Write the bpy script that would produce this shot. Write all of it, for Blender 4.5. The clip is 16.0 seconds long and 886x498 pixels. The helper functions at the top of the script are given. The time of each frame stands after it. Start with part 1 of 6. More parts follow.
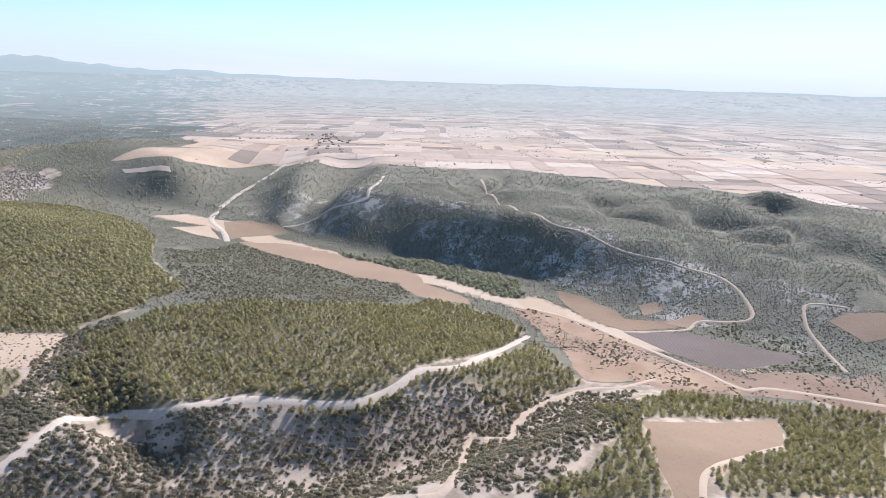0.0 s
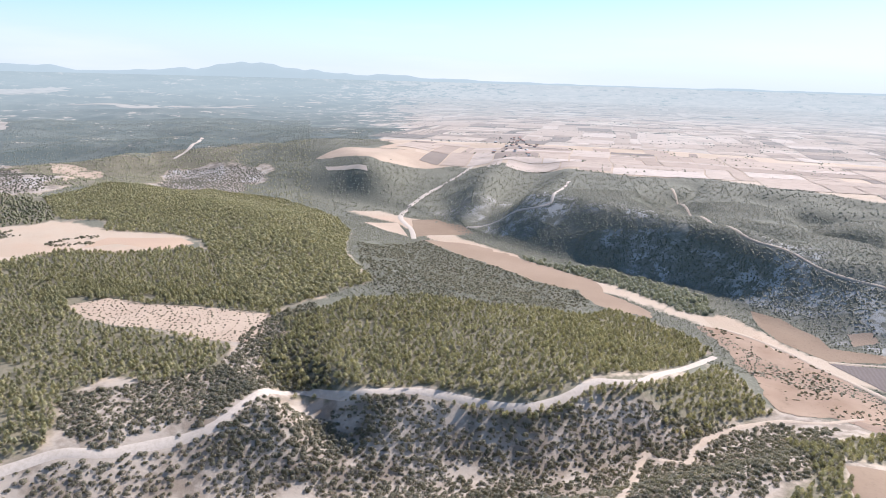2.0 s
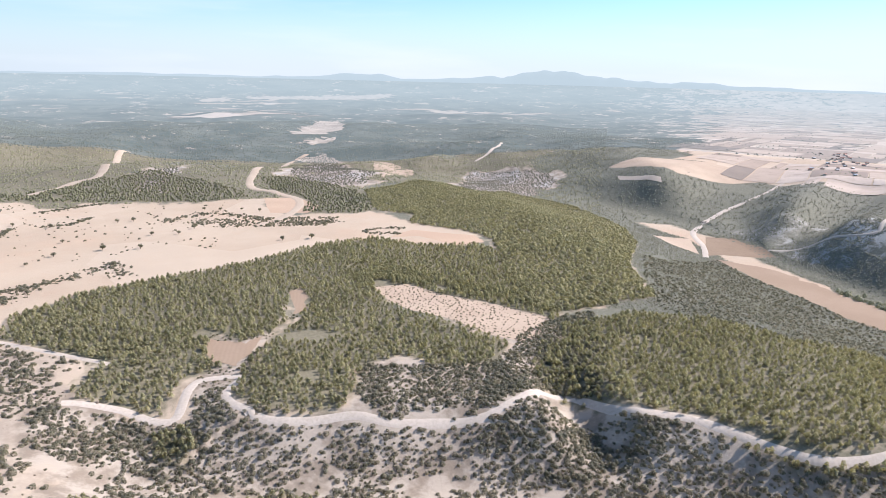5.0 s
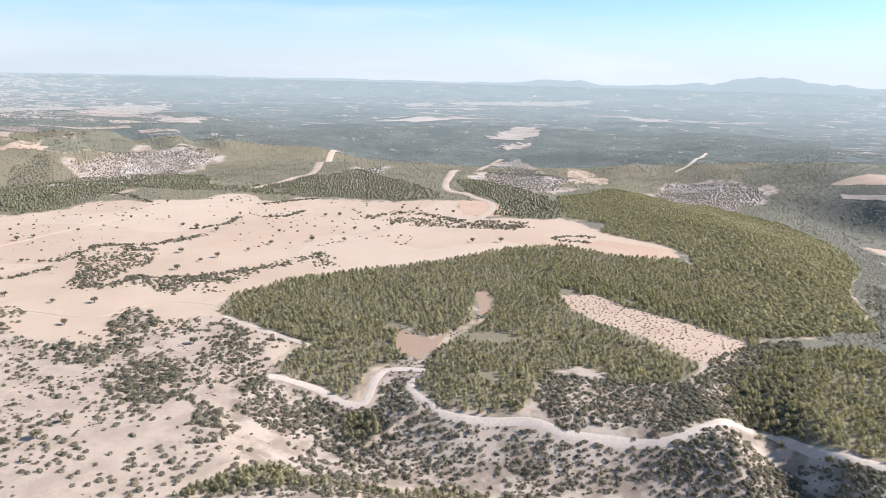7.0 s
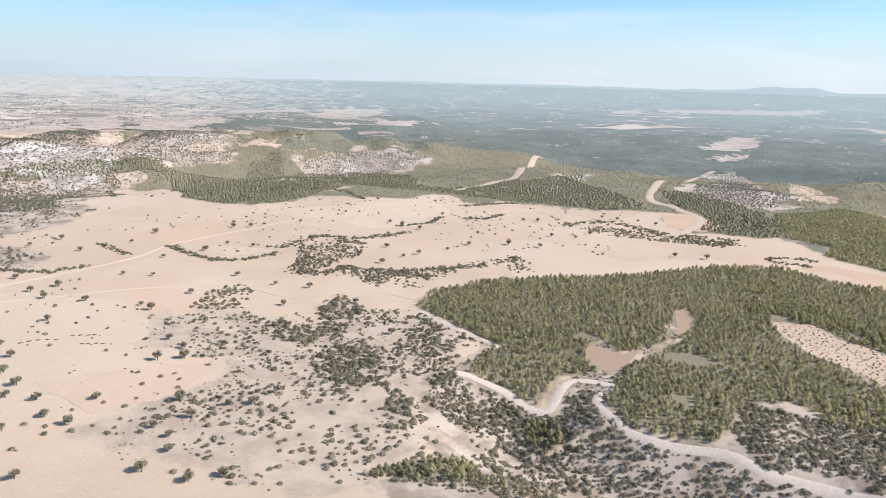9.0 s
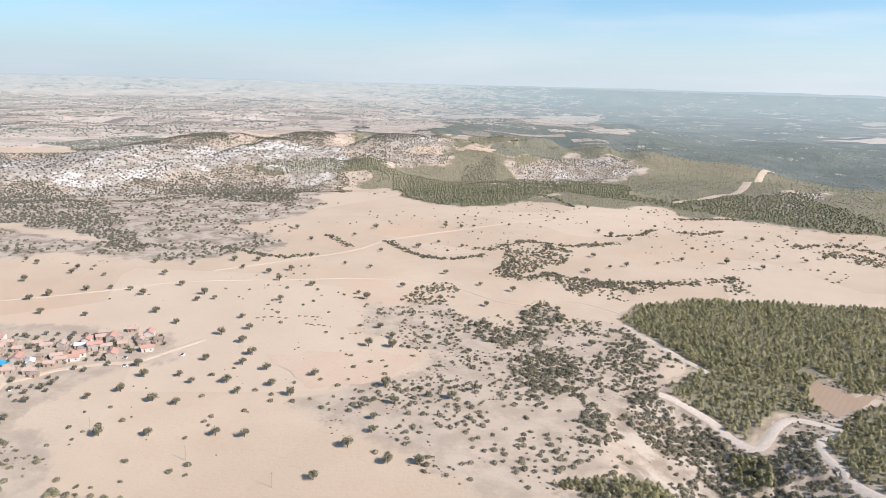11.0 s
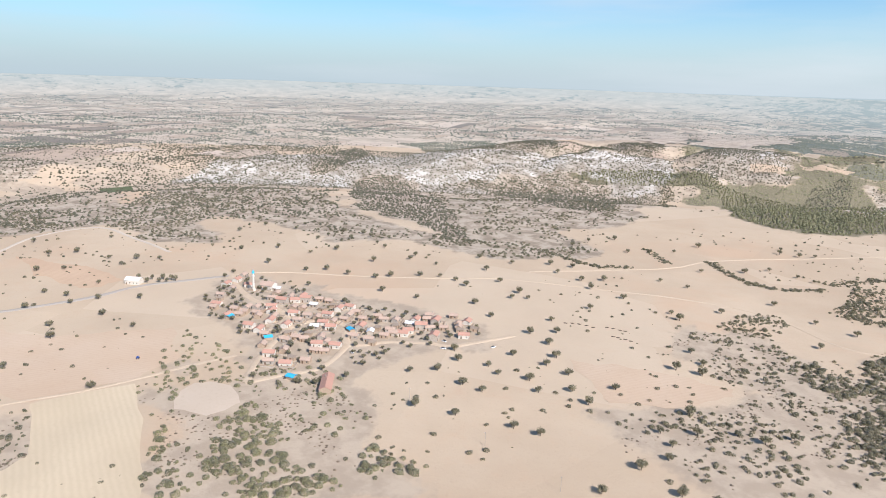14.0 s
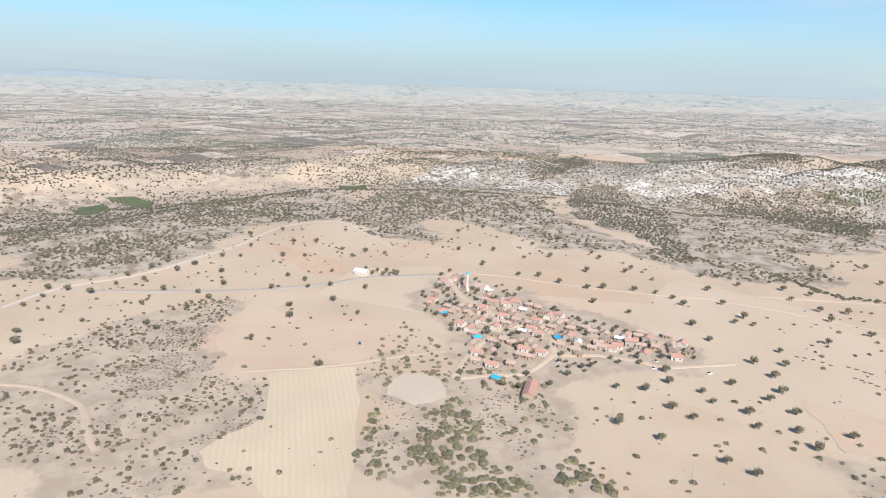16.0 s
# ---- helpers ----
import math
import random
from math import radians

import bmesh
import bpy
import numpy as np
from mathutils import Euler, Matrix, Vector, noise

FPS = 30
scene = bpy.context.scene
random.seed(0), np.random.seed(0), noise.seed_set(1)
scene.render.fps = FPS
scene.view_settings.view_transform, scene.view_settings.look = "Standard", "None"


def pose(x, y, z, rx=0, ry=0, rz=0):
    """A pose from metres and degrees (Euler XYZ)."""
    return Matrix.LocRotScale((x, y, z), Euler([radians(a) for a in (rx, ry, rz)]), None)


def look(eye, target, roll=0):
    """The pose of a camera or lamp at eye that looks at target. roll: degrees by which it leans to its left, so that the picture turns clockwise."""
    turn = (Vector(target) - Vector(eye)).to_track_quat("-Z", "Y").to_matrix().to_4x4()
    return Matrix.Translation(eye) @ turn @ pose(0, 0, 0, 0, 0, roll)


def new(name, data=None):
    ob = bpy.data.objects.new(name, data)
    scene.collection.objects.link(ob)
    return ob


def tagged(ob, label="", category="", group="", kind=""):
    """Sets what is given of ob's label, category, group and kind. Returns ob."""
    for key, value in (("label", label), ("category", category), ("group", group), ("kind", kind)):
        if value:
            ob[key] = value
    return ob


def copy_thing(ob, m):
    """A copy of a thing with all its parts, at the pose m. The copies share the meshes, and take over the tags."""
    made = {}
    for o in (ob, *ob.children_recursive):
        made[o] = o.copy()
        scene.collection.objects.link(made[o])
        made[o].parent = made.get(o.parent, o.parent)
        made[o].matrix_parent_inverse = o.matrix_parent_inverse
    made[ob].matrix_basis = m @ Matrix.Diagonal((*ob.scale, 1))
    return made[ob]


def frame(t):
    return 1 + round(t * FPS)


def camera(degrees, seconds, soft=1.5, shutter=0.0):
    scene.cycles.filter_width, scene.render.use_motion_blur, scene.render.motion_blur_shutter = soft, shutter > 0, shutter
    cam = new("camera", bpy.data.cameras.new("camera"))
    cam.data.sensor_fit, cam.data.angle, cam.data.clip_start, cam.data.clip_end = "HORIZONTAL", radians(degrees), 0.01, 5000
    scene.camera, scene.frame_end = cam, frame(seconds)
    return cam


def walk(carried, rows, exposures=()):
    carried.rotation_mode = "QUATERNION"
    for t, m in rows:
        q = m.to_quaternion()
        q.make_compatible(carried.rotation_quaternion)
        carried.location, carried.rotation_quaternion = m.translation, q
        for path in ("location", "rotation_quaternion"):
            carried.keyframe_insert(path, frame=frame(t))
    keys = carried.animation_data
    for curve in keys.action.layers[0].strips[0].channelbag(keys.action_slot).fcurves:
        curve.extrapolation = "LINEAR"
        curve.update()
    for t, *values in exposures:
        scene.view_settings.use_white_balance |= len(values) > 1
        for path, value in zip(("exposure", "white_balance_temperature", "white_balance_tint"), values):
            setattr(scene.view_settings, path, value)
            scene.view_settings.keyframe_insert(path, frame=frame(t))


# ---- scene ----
cam = camera(64.66, 16.0, soft=0.85)
# seconds, heading, tilt and lean of a camera that hovers and turns on the spot
TURN = [
    (0.0, -68.03, 76.12, 1.86),
    (0.5, -64.17, 76.08, 1.75),
    (1.0, -60.64, 76.07, 1.74),
    (1.5, -56.79, 76.04, 1.67),
    (2.0, -52.87, 76.00, 1.63),
    (2.5, -48.83, 76.03, 1.58),
    (3.0, -44.86, 76.01, 1.56),
    (3.5, -41.00, 76.00, 1.48),
    (4.0, -37.11, 75.98, 1.44),
    (4.5, -33.17, 75.99, 1.43),
    (7.0, -13.46, 76.11, 1.50),
    (7.5, -9.53, 76.13, 1.54),
    (8.0, -5.60, 76.13, 1.53),
    (8.5, -1.49, 76.13, 1.49),
    (9.0, 2.93, 76.17, 1.59),
    (11.5, 24.38, 76.26, 1.60),
    (12.0, 28.67, 76.28, 1.61),
    (12.5, 33.08, 76.26, 1.66),
    (13.0, 37.44, 76.27, 1.66),
    (13.5, 41.85, 76.28, 1.73),
    (14.0, 46.28, 76.27, 1.80),
    (14.5, 50.77, 76.27, 1.82),
    (15.0, 55.27, 76.30, 1.82),
    (15.5, 59.74, 76.32, 1.83),
    (16.0, 64.13, 76.35, 1.72)]
walk(cam, [(t, pose(0, 0, 200, tilt, 0, head) @ pose(0, 0, 0, 0, 0, lean)) for t, head, tilt, lean in TURN],
     exposures=[(0.0, 0.54, 6220, 18), (3.0, 0.64, 6250, 17.5), (7.0, 0.62, 6380, 17), (9.0, 0.53, 6430, 15), (12.0, 0.45, 6500, 14.5), (16.0, 0.41, 6500, 12)])

# ---- daylight ----
SUN_HEAD, SUN_UP = 98.0, 36.0
world = bpy.data.worlds.new("sky")
scene.world = world
world.use_nodes = True
wn = world.node_tree.nodes
sky = wn.new("ShaderNodeTexSky")
sky.sky_type, sky.sun_disc = "NISHITA", False
sky.sun_elevation, sky.sun_rotation = radians(SUN_UP), radians(SUN_HEAD)
sky.air_density, sky.dust_density, sky.ozone_density, sky.altitude = 1.0, 0.4, 2.5, 1100
# pale summer haze low in the sky
links = world.node_tree.links
direction = wn.new("ShaderNodeTexCoord")
split = wn.new("ShaderNodeSeparateXYZ")
links.new(direction.outputs["Generated"], split.inputs[0])
low = wn.new("ShaderNodeMapRange")
low.interpolation_type = "SMOOTHERSTEP"
low.inputs["From Min"].default_value, low.inputs["From Max"].default_value = 0.15, -0.03
links.new(split.outputs["Z"], low.inputs["Value"])
amount = wn.new("ShaderNodeMath")
amount.operation = "MULTIPLY"
amount.inputs[1].default_value = 0.95
links.new(low.outputs[0], amount.inputs[0])
haze = wn.new("ShaderNodeMix")
haze.data_type = "RGBA"
haze.inputs["B"].default_value = (4.35, 4.95, 5.35, 1)
links.new(amount.outputs[0], haze.inputs["Factor"])
clear = wn.new("ShaderNodeMix")
clear.data_type, clear.blend_type = "RGBA", "MULTIPLY"
clear.inputs["Factor"].default_value, clear.inputs["B"].default_value = 1.0, (0.69, 0.91, 1.0, 1)
links.new(sky.outputs[0], clear.inputs["A"])
links.new(clear.outputs["Result"], haze.inputs["A"])
# thin streaks of high cloud
stretch = wn.new("ShaderNodeMapping")
stretch.inputs["Scale"].default_value = (2.0, 2.0, 16.0)
links.new(direction.outputs["Generated"], stretch.inputs[0])
wisps = wn.new("ShaderNodeTexNoise")
wisps.inputs["Scale"].default_value, wisps.inputs["Detail"].default_value = 1.3, 6
links.new(stretch.outputs[0], wisps.inputs["Vector"])
thin = wn.new("ShaderNodeMapRange")
thin.inputs["From Min"].default_value, thin.inputs["From Max"].default_value, thin.inputs["To Max"].default_value = 0.48, 0.75, 0.45
links.new(wisps.outputs["Fac"], thin.inputs["Value"])
cloud = wn.new("ShaderNodeMix")
cloud.data_type = "RGBA"
cloud.inputs["B"].default_value = (5.6, 6.0, 6.3, 1)
links.new(thin.outputs[0], cloud.inputs["Factor"])
links.new(haze.outputs["Result"], cloud.inputs["A"])
# the air is brighter towards the sun
facing = wn.new("ShaderNodeVectorMath")
facing.operation = "DOT_PRODUCT"
facing.inputs[1].default_value = (math.sin(radians(SUN_HEAD)), math.cos(radians(SUN_HEAD)), 0)
links.new(direction.outputs["Generated"], facing.inputs[0])
bright = wn.new("ShaderNodeMapRange")
bright.inputs["From Min"].default_value, bright.inputs["From Max"].default_value = -1.0, 0.1
links.new(facing.outputs["Value"], bright.inputs["Value"])
side = wn.new("ShaderNodeMix")
side.data_type = "RGBA"
side.inputs["A"].default_value, side.inputs["B"].default_value = (0.73, 0.79, 0.82, 1), (1, 1, 1, 1)
links.new(bright.outputs[0], side.inputs["Factor"])
whole = wn.new("ShaderNodeMix")
whole.data_type, whole.blend_type = "RGBA", "MULTIPLY"
whole.inputs["Factor"].default_value = 1.0
links.new(cloud.outputs["Result"], whole.inputs["A"])
links.new(side.outputs["Result"], whole.inputs["B"])
links.new(whole.outputs["Result"], wn["Background"].inputs[0])
wn["Background"].inputs[1].default_value = 0.118
sun = new("sun", bpy.data.lights.new("sun", "SUN"))
sun.data.energy, sun.data.angle, sun.data.color = 5.0, radians(0.55), (1.0, 0.97, 0.945)
sd = Vector((math.sin(radians(SUN_HEAD)) * math.cos(radians(SUN_UP)), math.cos(radians(SUN_HEAD)) * math.cos(radians(SUN_UP)), math.sin(radians(SUN_UP))))
sun.matrix_world = look(sd * 3000, (0, 0, 0))

from mathutils.geometry import delaunay_2d_cdt


# ---- materials ----
def shader(name, rough=0.9):
    m = bpy.data.materials.new(name)
    m.use_nodes = True
    nt = m.node_tree
    b = nt.nodes["Principled BSDF"]
    b.inputs["Roughness"].default_value = rough
    b.inputs["Specular IOR Level"].default_value = 0.25
    return m, nt, b


def node(nt, kind, **values):
    n = nt.nodes.new("ShaderNode" + kind)
    for k, v in values.items():
        n.inputs[k.replace("_", " ")].default_value = v
    return n


def noise_tex(nt, coord, scale, detail=4.0, rough=0.6):
    n = node(nt, "TexNoise", Scale=scale, Detail=detail, Roughness=rough)
    nt.links.new(coord, n.inputs["Vector"])
    return n.outputs["Fac"]


def ramp(nt, fac, stops):
    n = nt.nodes.new("ShaderNodeValToRGB")
    el = n.color_ramp.elements
    while len(el) < len(stops):
        el.new(0.5)
    for e, (p, c) in zip(el, stops):
        e.position, e.color = p, (*c, 1)
    nt.links.new(fac, n.inputs["Fac"])
    return n.outputs["Color"]


def mix(nt, fac, a, b, how="MIX"):
    n = nt.nodes.new("ShaderNodeMix")
    n.data_type, n.blend_type = "RGBA", how
    for sock, v in ((n.inputs["Factor"], fac), (n.inputs["A"], a), (n.inputs["B"], b)):
        if isinstance(v, (int, float)):
            sock.default_value = v
        elif isinstance(v, tuple):
            sock.default_value = (*v, 1)
        else:
            nt.links.new(v, sock)
    return n.outputs["Result"]


def mathn(nt, op, a, b=0.0, c=0.0):
    n = nt.nodes.new("ShaderNodeMath")
    n.operation = op
    for sock, v in zip(n.inputs, (a, b, c)):
        if isinstance(v, (int, float)):
            sock.default_value = v
        else:
            nt.links.new(v, sock)
    return n.outputs[0]


def step(nt, v, a, b):
    n = nt.nodes.new("ShaderNodeMapRange")
    n.interpolation_type = "SMOOTHSTEP"
    nt.links.new(v, n.inputs["Value"])
    n.inputs["From Min"].default_value, n.inputs["From Max"].default_value = a, b
    return n.outputs["Result"]


def attr(nt, name):
    n = nt.nodes.new("ShaderNodeAttribute")
    n.attribute_name = name
    return n


def place(nt):
    return nt.nodes.new("ShaderNodeNewGeometry").outputs["Position"]


def bump(nt, b, h, strength, distance):
    n = node(nt, "Bump", Strength=strength, Distance=distance)
    nt.links.new(h, n.inputs["Height"])
    nt.links.new(n.outputs[0], b.inputs["Normal"])


def soil(name, light, mid, dark, stripes=0.0, turn=0.0, grain=0.35):
    """Bare earth: broad tints, small clods, and drill lines where the field was worked."""
    m, nt, b = shader(name, 0.95)
    b.inputs["Specular IOR Level"].default_value = 0.08
    p = place(nt)
    broad = noise_tex(nt, p, 0.012, 3)
    fine = noise_tex(nt, p, grain, 6, 0.7)
    col = mix(nt, step(nt, broad, 0.35, 0.68), mid, light)
    col = mix(nt, mathn(nt, "MULTIPLY", step(nt, fine, 0.5, 0.8), 0.6), col, dark)
    if stripes:
        mp = nt.nodes.new("ShaderNodeMapping")
        mp.inputs["Rotation"].default_value = (0, 0, radians(turn))
        nt.links.new(p, mp.inputs["Vector"])
        w = node(nt, "TexWave", Scale=0.09, Distortion=3.0, Detail=4.0)
        nt.links.new(mp.outputs[0], w.inputs["Vector"])
        col = mix(nt, mathn(nt, "MULTIPLY", w.outputs["Fac"], stripes), col, dark)
    nt.links.new(col, b.inputs["Base Color"])
    bump(nt, b, fine, 0.4, 0.5)
    return m


def leafy(name, dark, mid, light, scale=0.9, gaps=1.4, dusty=0.35):
    """Foliage: each clump its own tint, with light and dark twigs."""
    m, nt, b = shader(name, 0.75)
    g = nt.nodes.new("ShaderNodeNewGeometry")
    p = g.outputs["Position"]
    col = ramp(nt, g.outputs["Random Per Island"], [(0.0, dark), (0.5, mid), (1.0, light)])
    f = noise_tex(nt, p, scale, 5, 0.75)
    col = mix(nt, mathn(nt, "MULTIPLY", step(nt, f, 0.45, 0.75), 0.7), col, dark)
    broad = noise_tex(nt, p, 0.01, 3)
    col = mix(nt, mathn(nt, "MULTIPLY", step(nt, broad, 0.4, 0.7), 0.45), col, mid)
    nt.links.new(col, b.inputs["Base Color"])
    # dusty weights a warm sheen that lifts grazing foliage in place of haze
    b.inputs["Sheen Weight"].default_value, b.inputs["Sheen Roughness"].default_value, b.inputs["Sheen Tint"].default_value = dusty, 0.6, (1, 0.93, 0.84, 1)
    bump(nt, b, f, 0.6, 0.5)
    thin = nt.nodes.new("ShaderNodeBsdfTranslucent")
    nt.links.new(mix(nt, 1.0, col, (1.25, 1.2, 0.8), "MULTIPLY"), thin.inputs["Color"])
    both = nt.nodes.new("ShaderNodeMixShader")
    both.inputs[0].default_value = 0.42
    nt.links.new(b.outputs[0], both.inputs[1])
    nt.links.new(thin.outputs[0], both.inputs[2])
    # light falls through the gaps between twigs
    holes = step(nt, noise_tex(nt, p, gaps, 3, 0.8), 0.47, 0.56)
    open_air = nt.nodes.new("ShaderNodeBsdfTransparent")
    airy = nt.nodes.new("ShaderNodeMixShader")
    nt.links.new(holes, airy.inputs[0])
    nt.links.new(both.outputs[0], airy.inputs[1])
    nt.links.new(open_air.outputs[0], airy.inputs[2])
    if gaps:
        nt.links.new(airy.outputs[0], nt.nodes["Material Output"].inputs["Surface"])
    else:
        nt.links.new(both.outputs[0], nt.nodes["Material Output"].inputs["Surface"])
    return m


def plain(name, col, col2, scale=1.2, rough=0.8, metal=0.0):
    m, nt, b = shader(name, rough)
    p = place(nt)
    a = noise_tex(nt, p, scale, 6, 0.65)
    c = noise_tex(nt, p, scale * 0.12, 3)
    k = mix(nt, step(nt, a, 0.35, 0.7), col, col2)
    k = mix(nt, mathn(nt, "MULTIPLY", step(nt, c, 0.4, 0.7), 0.4), k, col2)
    nt.links.new(k, b.inputs["Base Color"])
    b.inputs["Metallic"].default_value = metal
    bump(nt, b, a, 0.25, 0.1)
    return m


TAN, TAN_LIGHT, TAN_DARK = (0.49, 0.37, 0.257), (0.55, 0.43, 0.307), (0.39, 0.287, 0.20)


def ground_material():
    m, nt, b = shader("earth", 0.95)
    p = place(nt)
    broad = noise_tex(nt, p, 0.006, 4)
    mid = noise_tex(nt, p, 0.045, 5, 0.65)
    fine = noise_tex(nt, p, 0.4, 6, 0.7)
    col = mix(nt, step(nt, broad, 0.36, 0.64), TAN, TAN_LIGHT)
    col = mix(nt, mathn(nt, "MULTIPLY", step(nt, mid, 0.5, 0.75), 0.35), col, (0.53, 0.36, 0.24))
    col = mix(nt, mathn(nt, "MULTIPLY", step(nt, fine, 0.5, 0.8), 0.35), col, TAN_DARK)
    col = mix(nt, mathn(nt, "MULTIPLY", step(nt, noise_tex(nt, p, 0.0043, 5, 0.6), 0.52, 0.68), 0.6), col, (0.55, 0.37, 0.245))
    cells = node(nt, "TexVoronoi", Scale=0.0075)
    nt.links.new(p, cells.inputs["Vector"])
    tone = nt.nodes.new("ShaderNodeSeparateColor")
    nt.links.new(cells.outputs["Color"], tone.inputs[0])
    col = mix(nt, mathn(nt, "MULTIPLY", tone.outputs[0], 0.3), col, (0.45, 0.34, 0.235))
    col = mix(nt, mathn(nt, "MULTIPLY", step(nt, tone.outputs[1], 0.7, 0.75), 0.35), col, (0.59, 0.475, 0.35))
    edge = mathn(nt, "MULTIPLY_ADD", mid, 1.1, -0.55)

    def cover(name, a, c, k, split=(0.4, 0.62)):
        nonlocal col
        w = step(nt, mathn(nt, "ADD", attr(nt, name).outputs["Fac"], edge), 0.25, 0.75)
        tex = mix(nt, step(nt, k, *split), a, c)
        col = mix(nt, w, col, tex)

    cover("grazed", (0.475, 0.378, 0.28), (0.395, 0.31, 0.228), mid)
    cover("rock", (0.45, 0.37, 0.285), (0.28, 0.22, 0.16), mid, (0.42, 0.6))
    cover("wood", (0.25, 0.212, 0.14), (0.175, 0.155, 0.095), fine)
    cover("heath", (0.165, 0.158, 0.11), (0.26, 0.236, 0.168), fine, (0.45, 0.7))
    face = mathn(nt, "MULTIPLY", step(nt, attr(nt, "scarp").outputs["Fac"], 0.5, 0.9), 0.75)
    col = mix(nt, face, col, mix(nt, step(nt, mid, 0.4, 0.62), (0.43, 0.385, 0.325), (0.31, 0.265, 0.21)))
    sc = mathn(nt, "MULTIPLY", step(nt, attr(nt, "scarp").outputs["Fac"], 0.3, 0.8), mathn(nt, "MULTIPLY", step(nt, noise_tex(nt, p, 0.010, 4, 0.6), 0.47, 0.62), step(nt, noise_tex(nt, p, 0.06, 6, 0.8), 0.46, 0.54)))
    col = mix(nt, sc, col, (0.60, 0.56, 0.50))
    nt.links.new(col, b.inputs["Base Color"])
    bump(nt, b, fine, 0.5, 0.7)
    return m


def distance_material():
    """Far plain: woods and dry land, with blue haze painted over them as emission."""
    m, nt, b = shader("far_plain", 1.0)
    p = place(nt)
    dry = mix(nt, step(nt, noise_tex(nt, p, 0.012, 5, 0.7), 0.4, 0.62), (0.42, 0.345, 0.27), (0.57, 0.465, 0.36))
    woods = mix(nt, step(nt, noise_tex(nt, p, 0.006, 6, 0.7), 0.4, 0.6), (0.085, 0.10, 0.085), (0.145, 0.153, 0.125))
    w = step(nt, mathn(nt, "ADD", attr(nt, "wood").outputs["Fac"], mathn(nt, "ADD", mathn(nt, "MULTIPLY_ADD", noise_tex(nt, p, 0.004, 6, 0.75), 1.5, -0.75), mathn(nt, "MULTIPLY_ADD", noise_tex(nt, p, 0.018, 6, 0.8), 2.4, -1.2))), 0.42, 0.56)
    haze_glow(nt, b, mix(nt, w, dry, woods))
    return m


def haze_glow(nt, b, col, bright=0.79):
    """Paints haze on the far backdrop: blends its own colour into a pale blue emission."""
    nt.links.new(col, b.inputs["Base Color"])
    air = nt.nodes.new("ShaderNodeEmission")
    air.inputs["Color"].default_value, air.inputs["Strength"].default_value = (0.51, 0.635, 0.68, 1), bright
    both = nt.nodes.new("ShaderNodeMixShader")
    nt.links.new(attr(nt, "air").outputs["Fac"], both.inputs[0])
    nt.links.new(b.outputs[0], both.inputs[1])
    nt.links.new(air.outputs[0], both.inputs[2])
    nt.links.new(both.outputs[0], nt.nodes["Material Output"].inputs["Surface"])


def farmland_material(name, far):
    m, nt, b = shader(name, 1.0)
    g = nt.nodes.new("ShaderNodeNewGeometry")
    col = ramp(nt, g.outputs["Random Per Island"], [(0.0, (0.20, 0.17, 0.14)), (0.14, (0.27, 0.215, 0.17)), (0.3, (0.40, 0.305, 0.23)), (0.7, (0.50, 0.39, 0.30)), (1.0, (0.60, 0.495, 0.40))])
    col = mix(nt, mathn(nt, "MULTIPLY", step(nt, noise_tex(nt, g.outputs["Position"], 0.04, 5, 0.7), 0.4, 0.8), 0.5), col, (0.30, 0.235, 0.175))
    # far fields get haze painted over the soil as emission
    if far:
        haze_glow(nt, b, col)
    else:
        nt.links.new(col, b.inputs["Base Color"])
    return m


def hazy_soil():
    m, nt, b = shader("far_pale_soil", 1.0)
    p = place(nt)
    # soil colour blended into the blue haze emission
    haze_glow(nt, b, mix(nt, step(nt, noise_tex(nt, p, 0.02, 5, 0.7), 0.4, 0.62), (0.49, 0.40, 0.315), (0.37, 0.30, 0.235)))
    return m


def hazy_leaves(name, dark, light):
    """Trees so far off that they belong to the backdrop; haze is painted on as emission."""
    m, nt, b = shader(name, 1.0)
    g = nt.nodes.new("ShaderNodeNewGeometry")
    haze_glow(nt, b, ramp(nt, g.outputs["Random Per Island"], [(0.0, dark), (1.0, light)]))
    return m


FARM_PALE = hazy_soil()
FAR_LEAF = hazy_leaves("far_leaves", (0.10, 0.11, 0.085), (0.165, 0.165, 0.12))
FARM_NEAR, FARM_FAR = farmland_material("farmland", False), farmland_material("far_farmland", True)
EARTH = ground_material()
FAR = distance_material()
TRACK = plain("pale_track", (0.585, 0.495, 0.40), (0.49, 0.405, 0.315), 0.5, 0.95)
TRACK_TAN = plain("tan_track", (0.53, 0.42, 0.31), (0.46, 0.35, 0.25), 0.5, 0.95)
TRACK_FAINT = plain("faint_track", (0.56, 0.44, 0.32), (0.51, 0.39, 0.275), 0.5, 0.95)
ASPHALT = plain("worn_asphalt", (0.36, 0.315, 0.27), (0.42, 0.36, 0.30), 0.7, 0.9)
F_TAN = soil("field_tan", (0.54, 0.41, 0.295), (0.49, 0.365, 0.26), (0.39, 0.285, 0.20))
F_PINKISH = soil("field_pink", (0.40, 0.29, 0.20), (0.36, 0.257, 0.175), (0.28, 0.195, 0.13), 0.2, 20)
F_ROSY = soil("field_rose", (0.56, 0.43, 0.315), (0.53, 0.39, 0.275), (0.45, 0.315, 0.22), 0.15, 20)
F_EARTHY = soil("field_brown", (0.35, 0.25, 0.18), (0.26, 0.18, 0.125), (0.15, 0.115, 0.08), 0, 0, 0.12)
F_CLAY = soil("field_clay", (0.32, 0.23, 0.155), (0.28, 0.197, 0.132), (0.17, 0.12, 0.085))
F_DARK = soil("field_ploughed", (0.22, 0.18, 0.155), (0.19, 0.155, 0.13), (0.13, 0.105, 0.09), 0.3, 70)
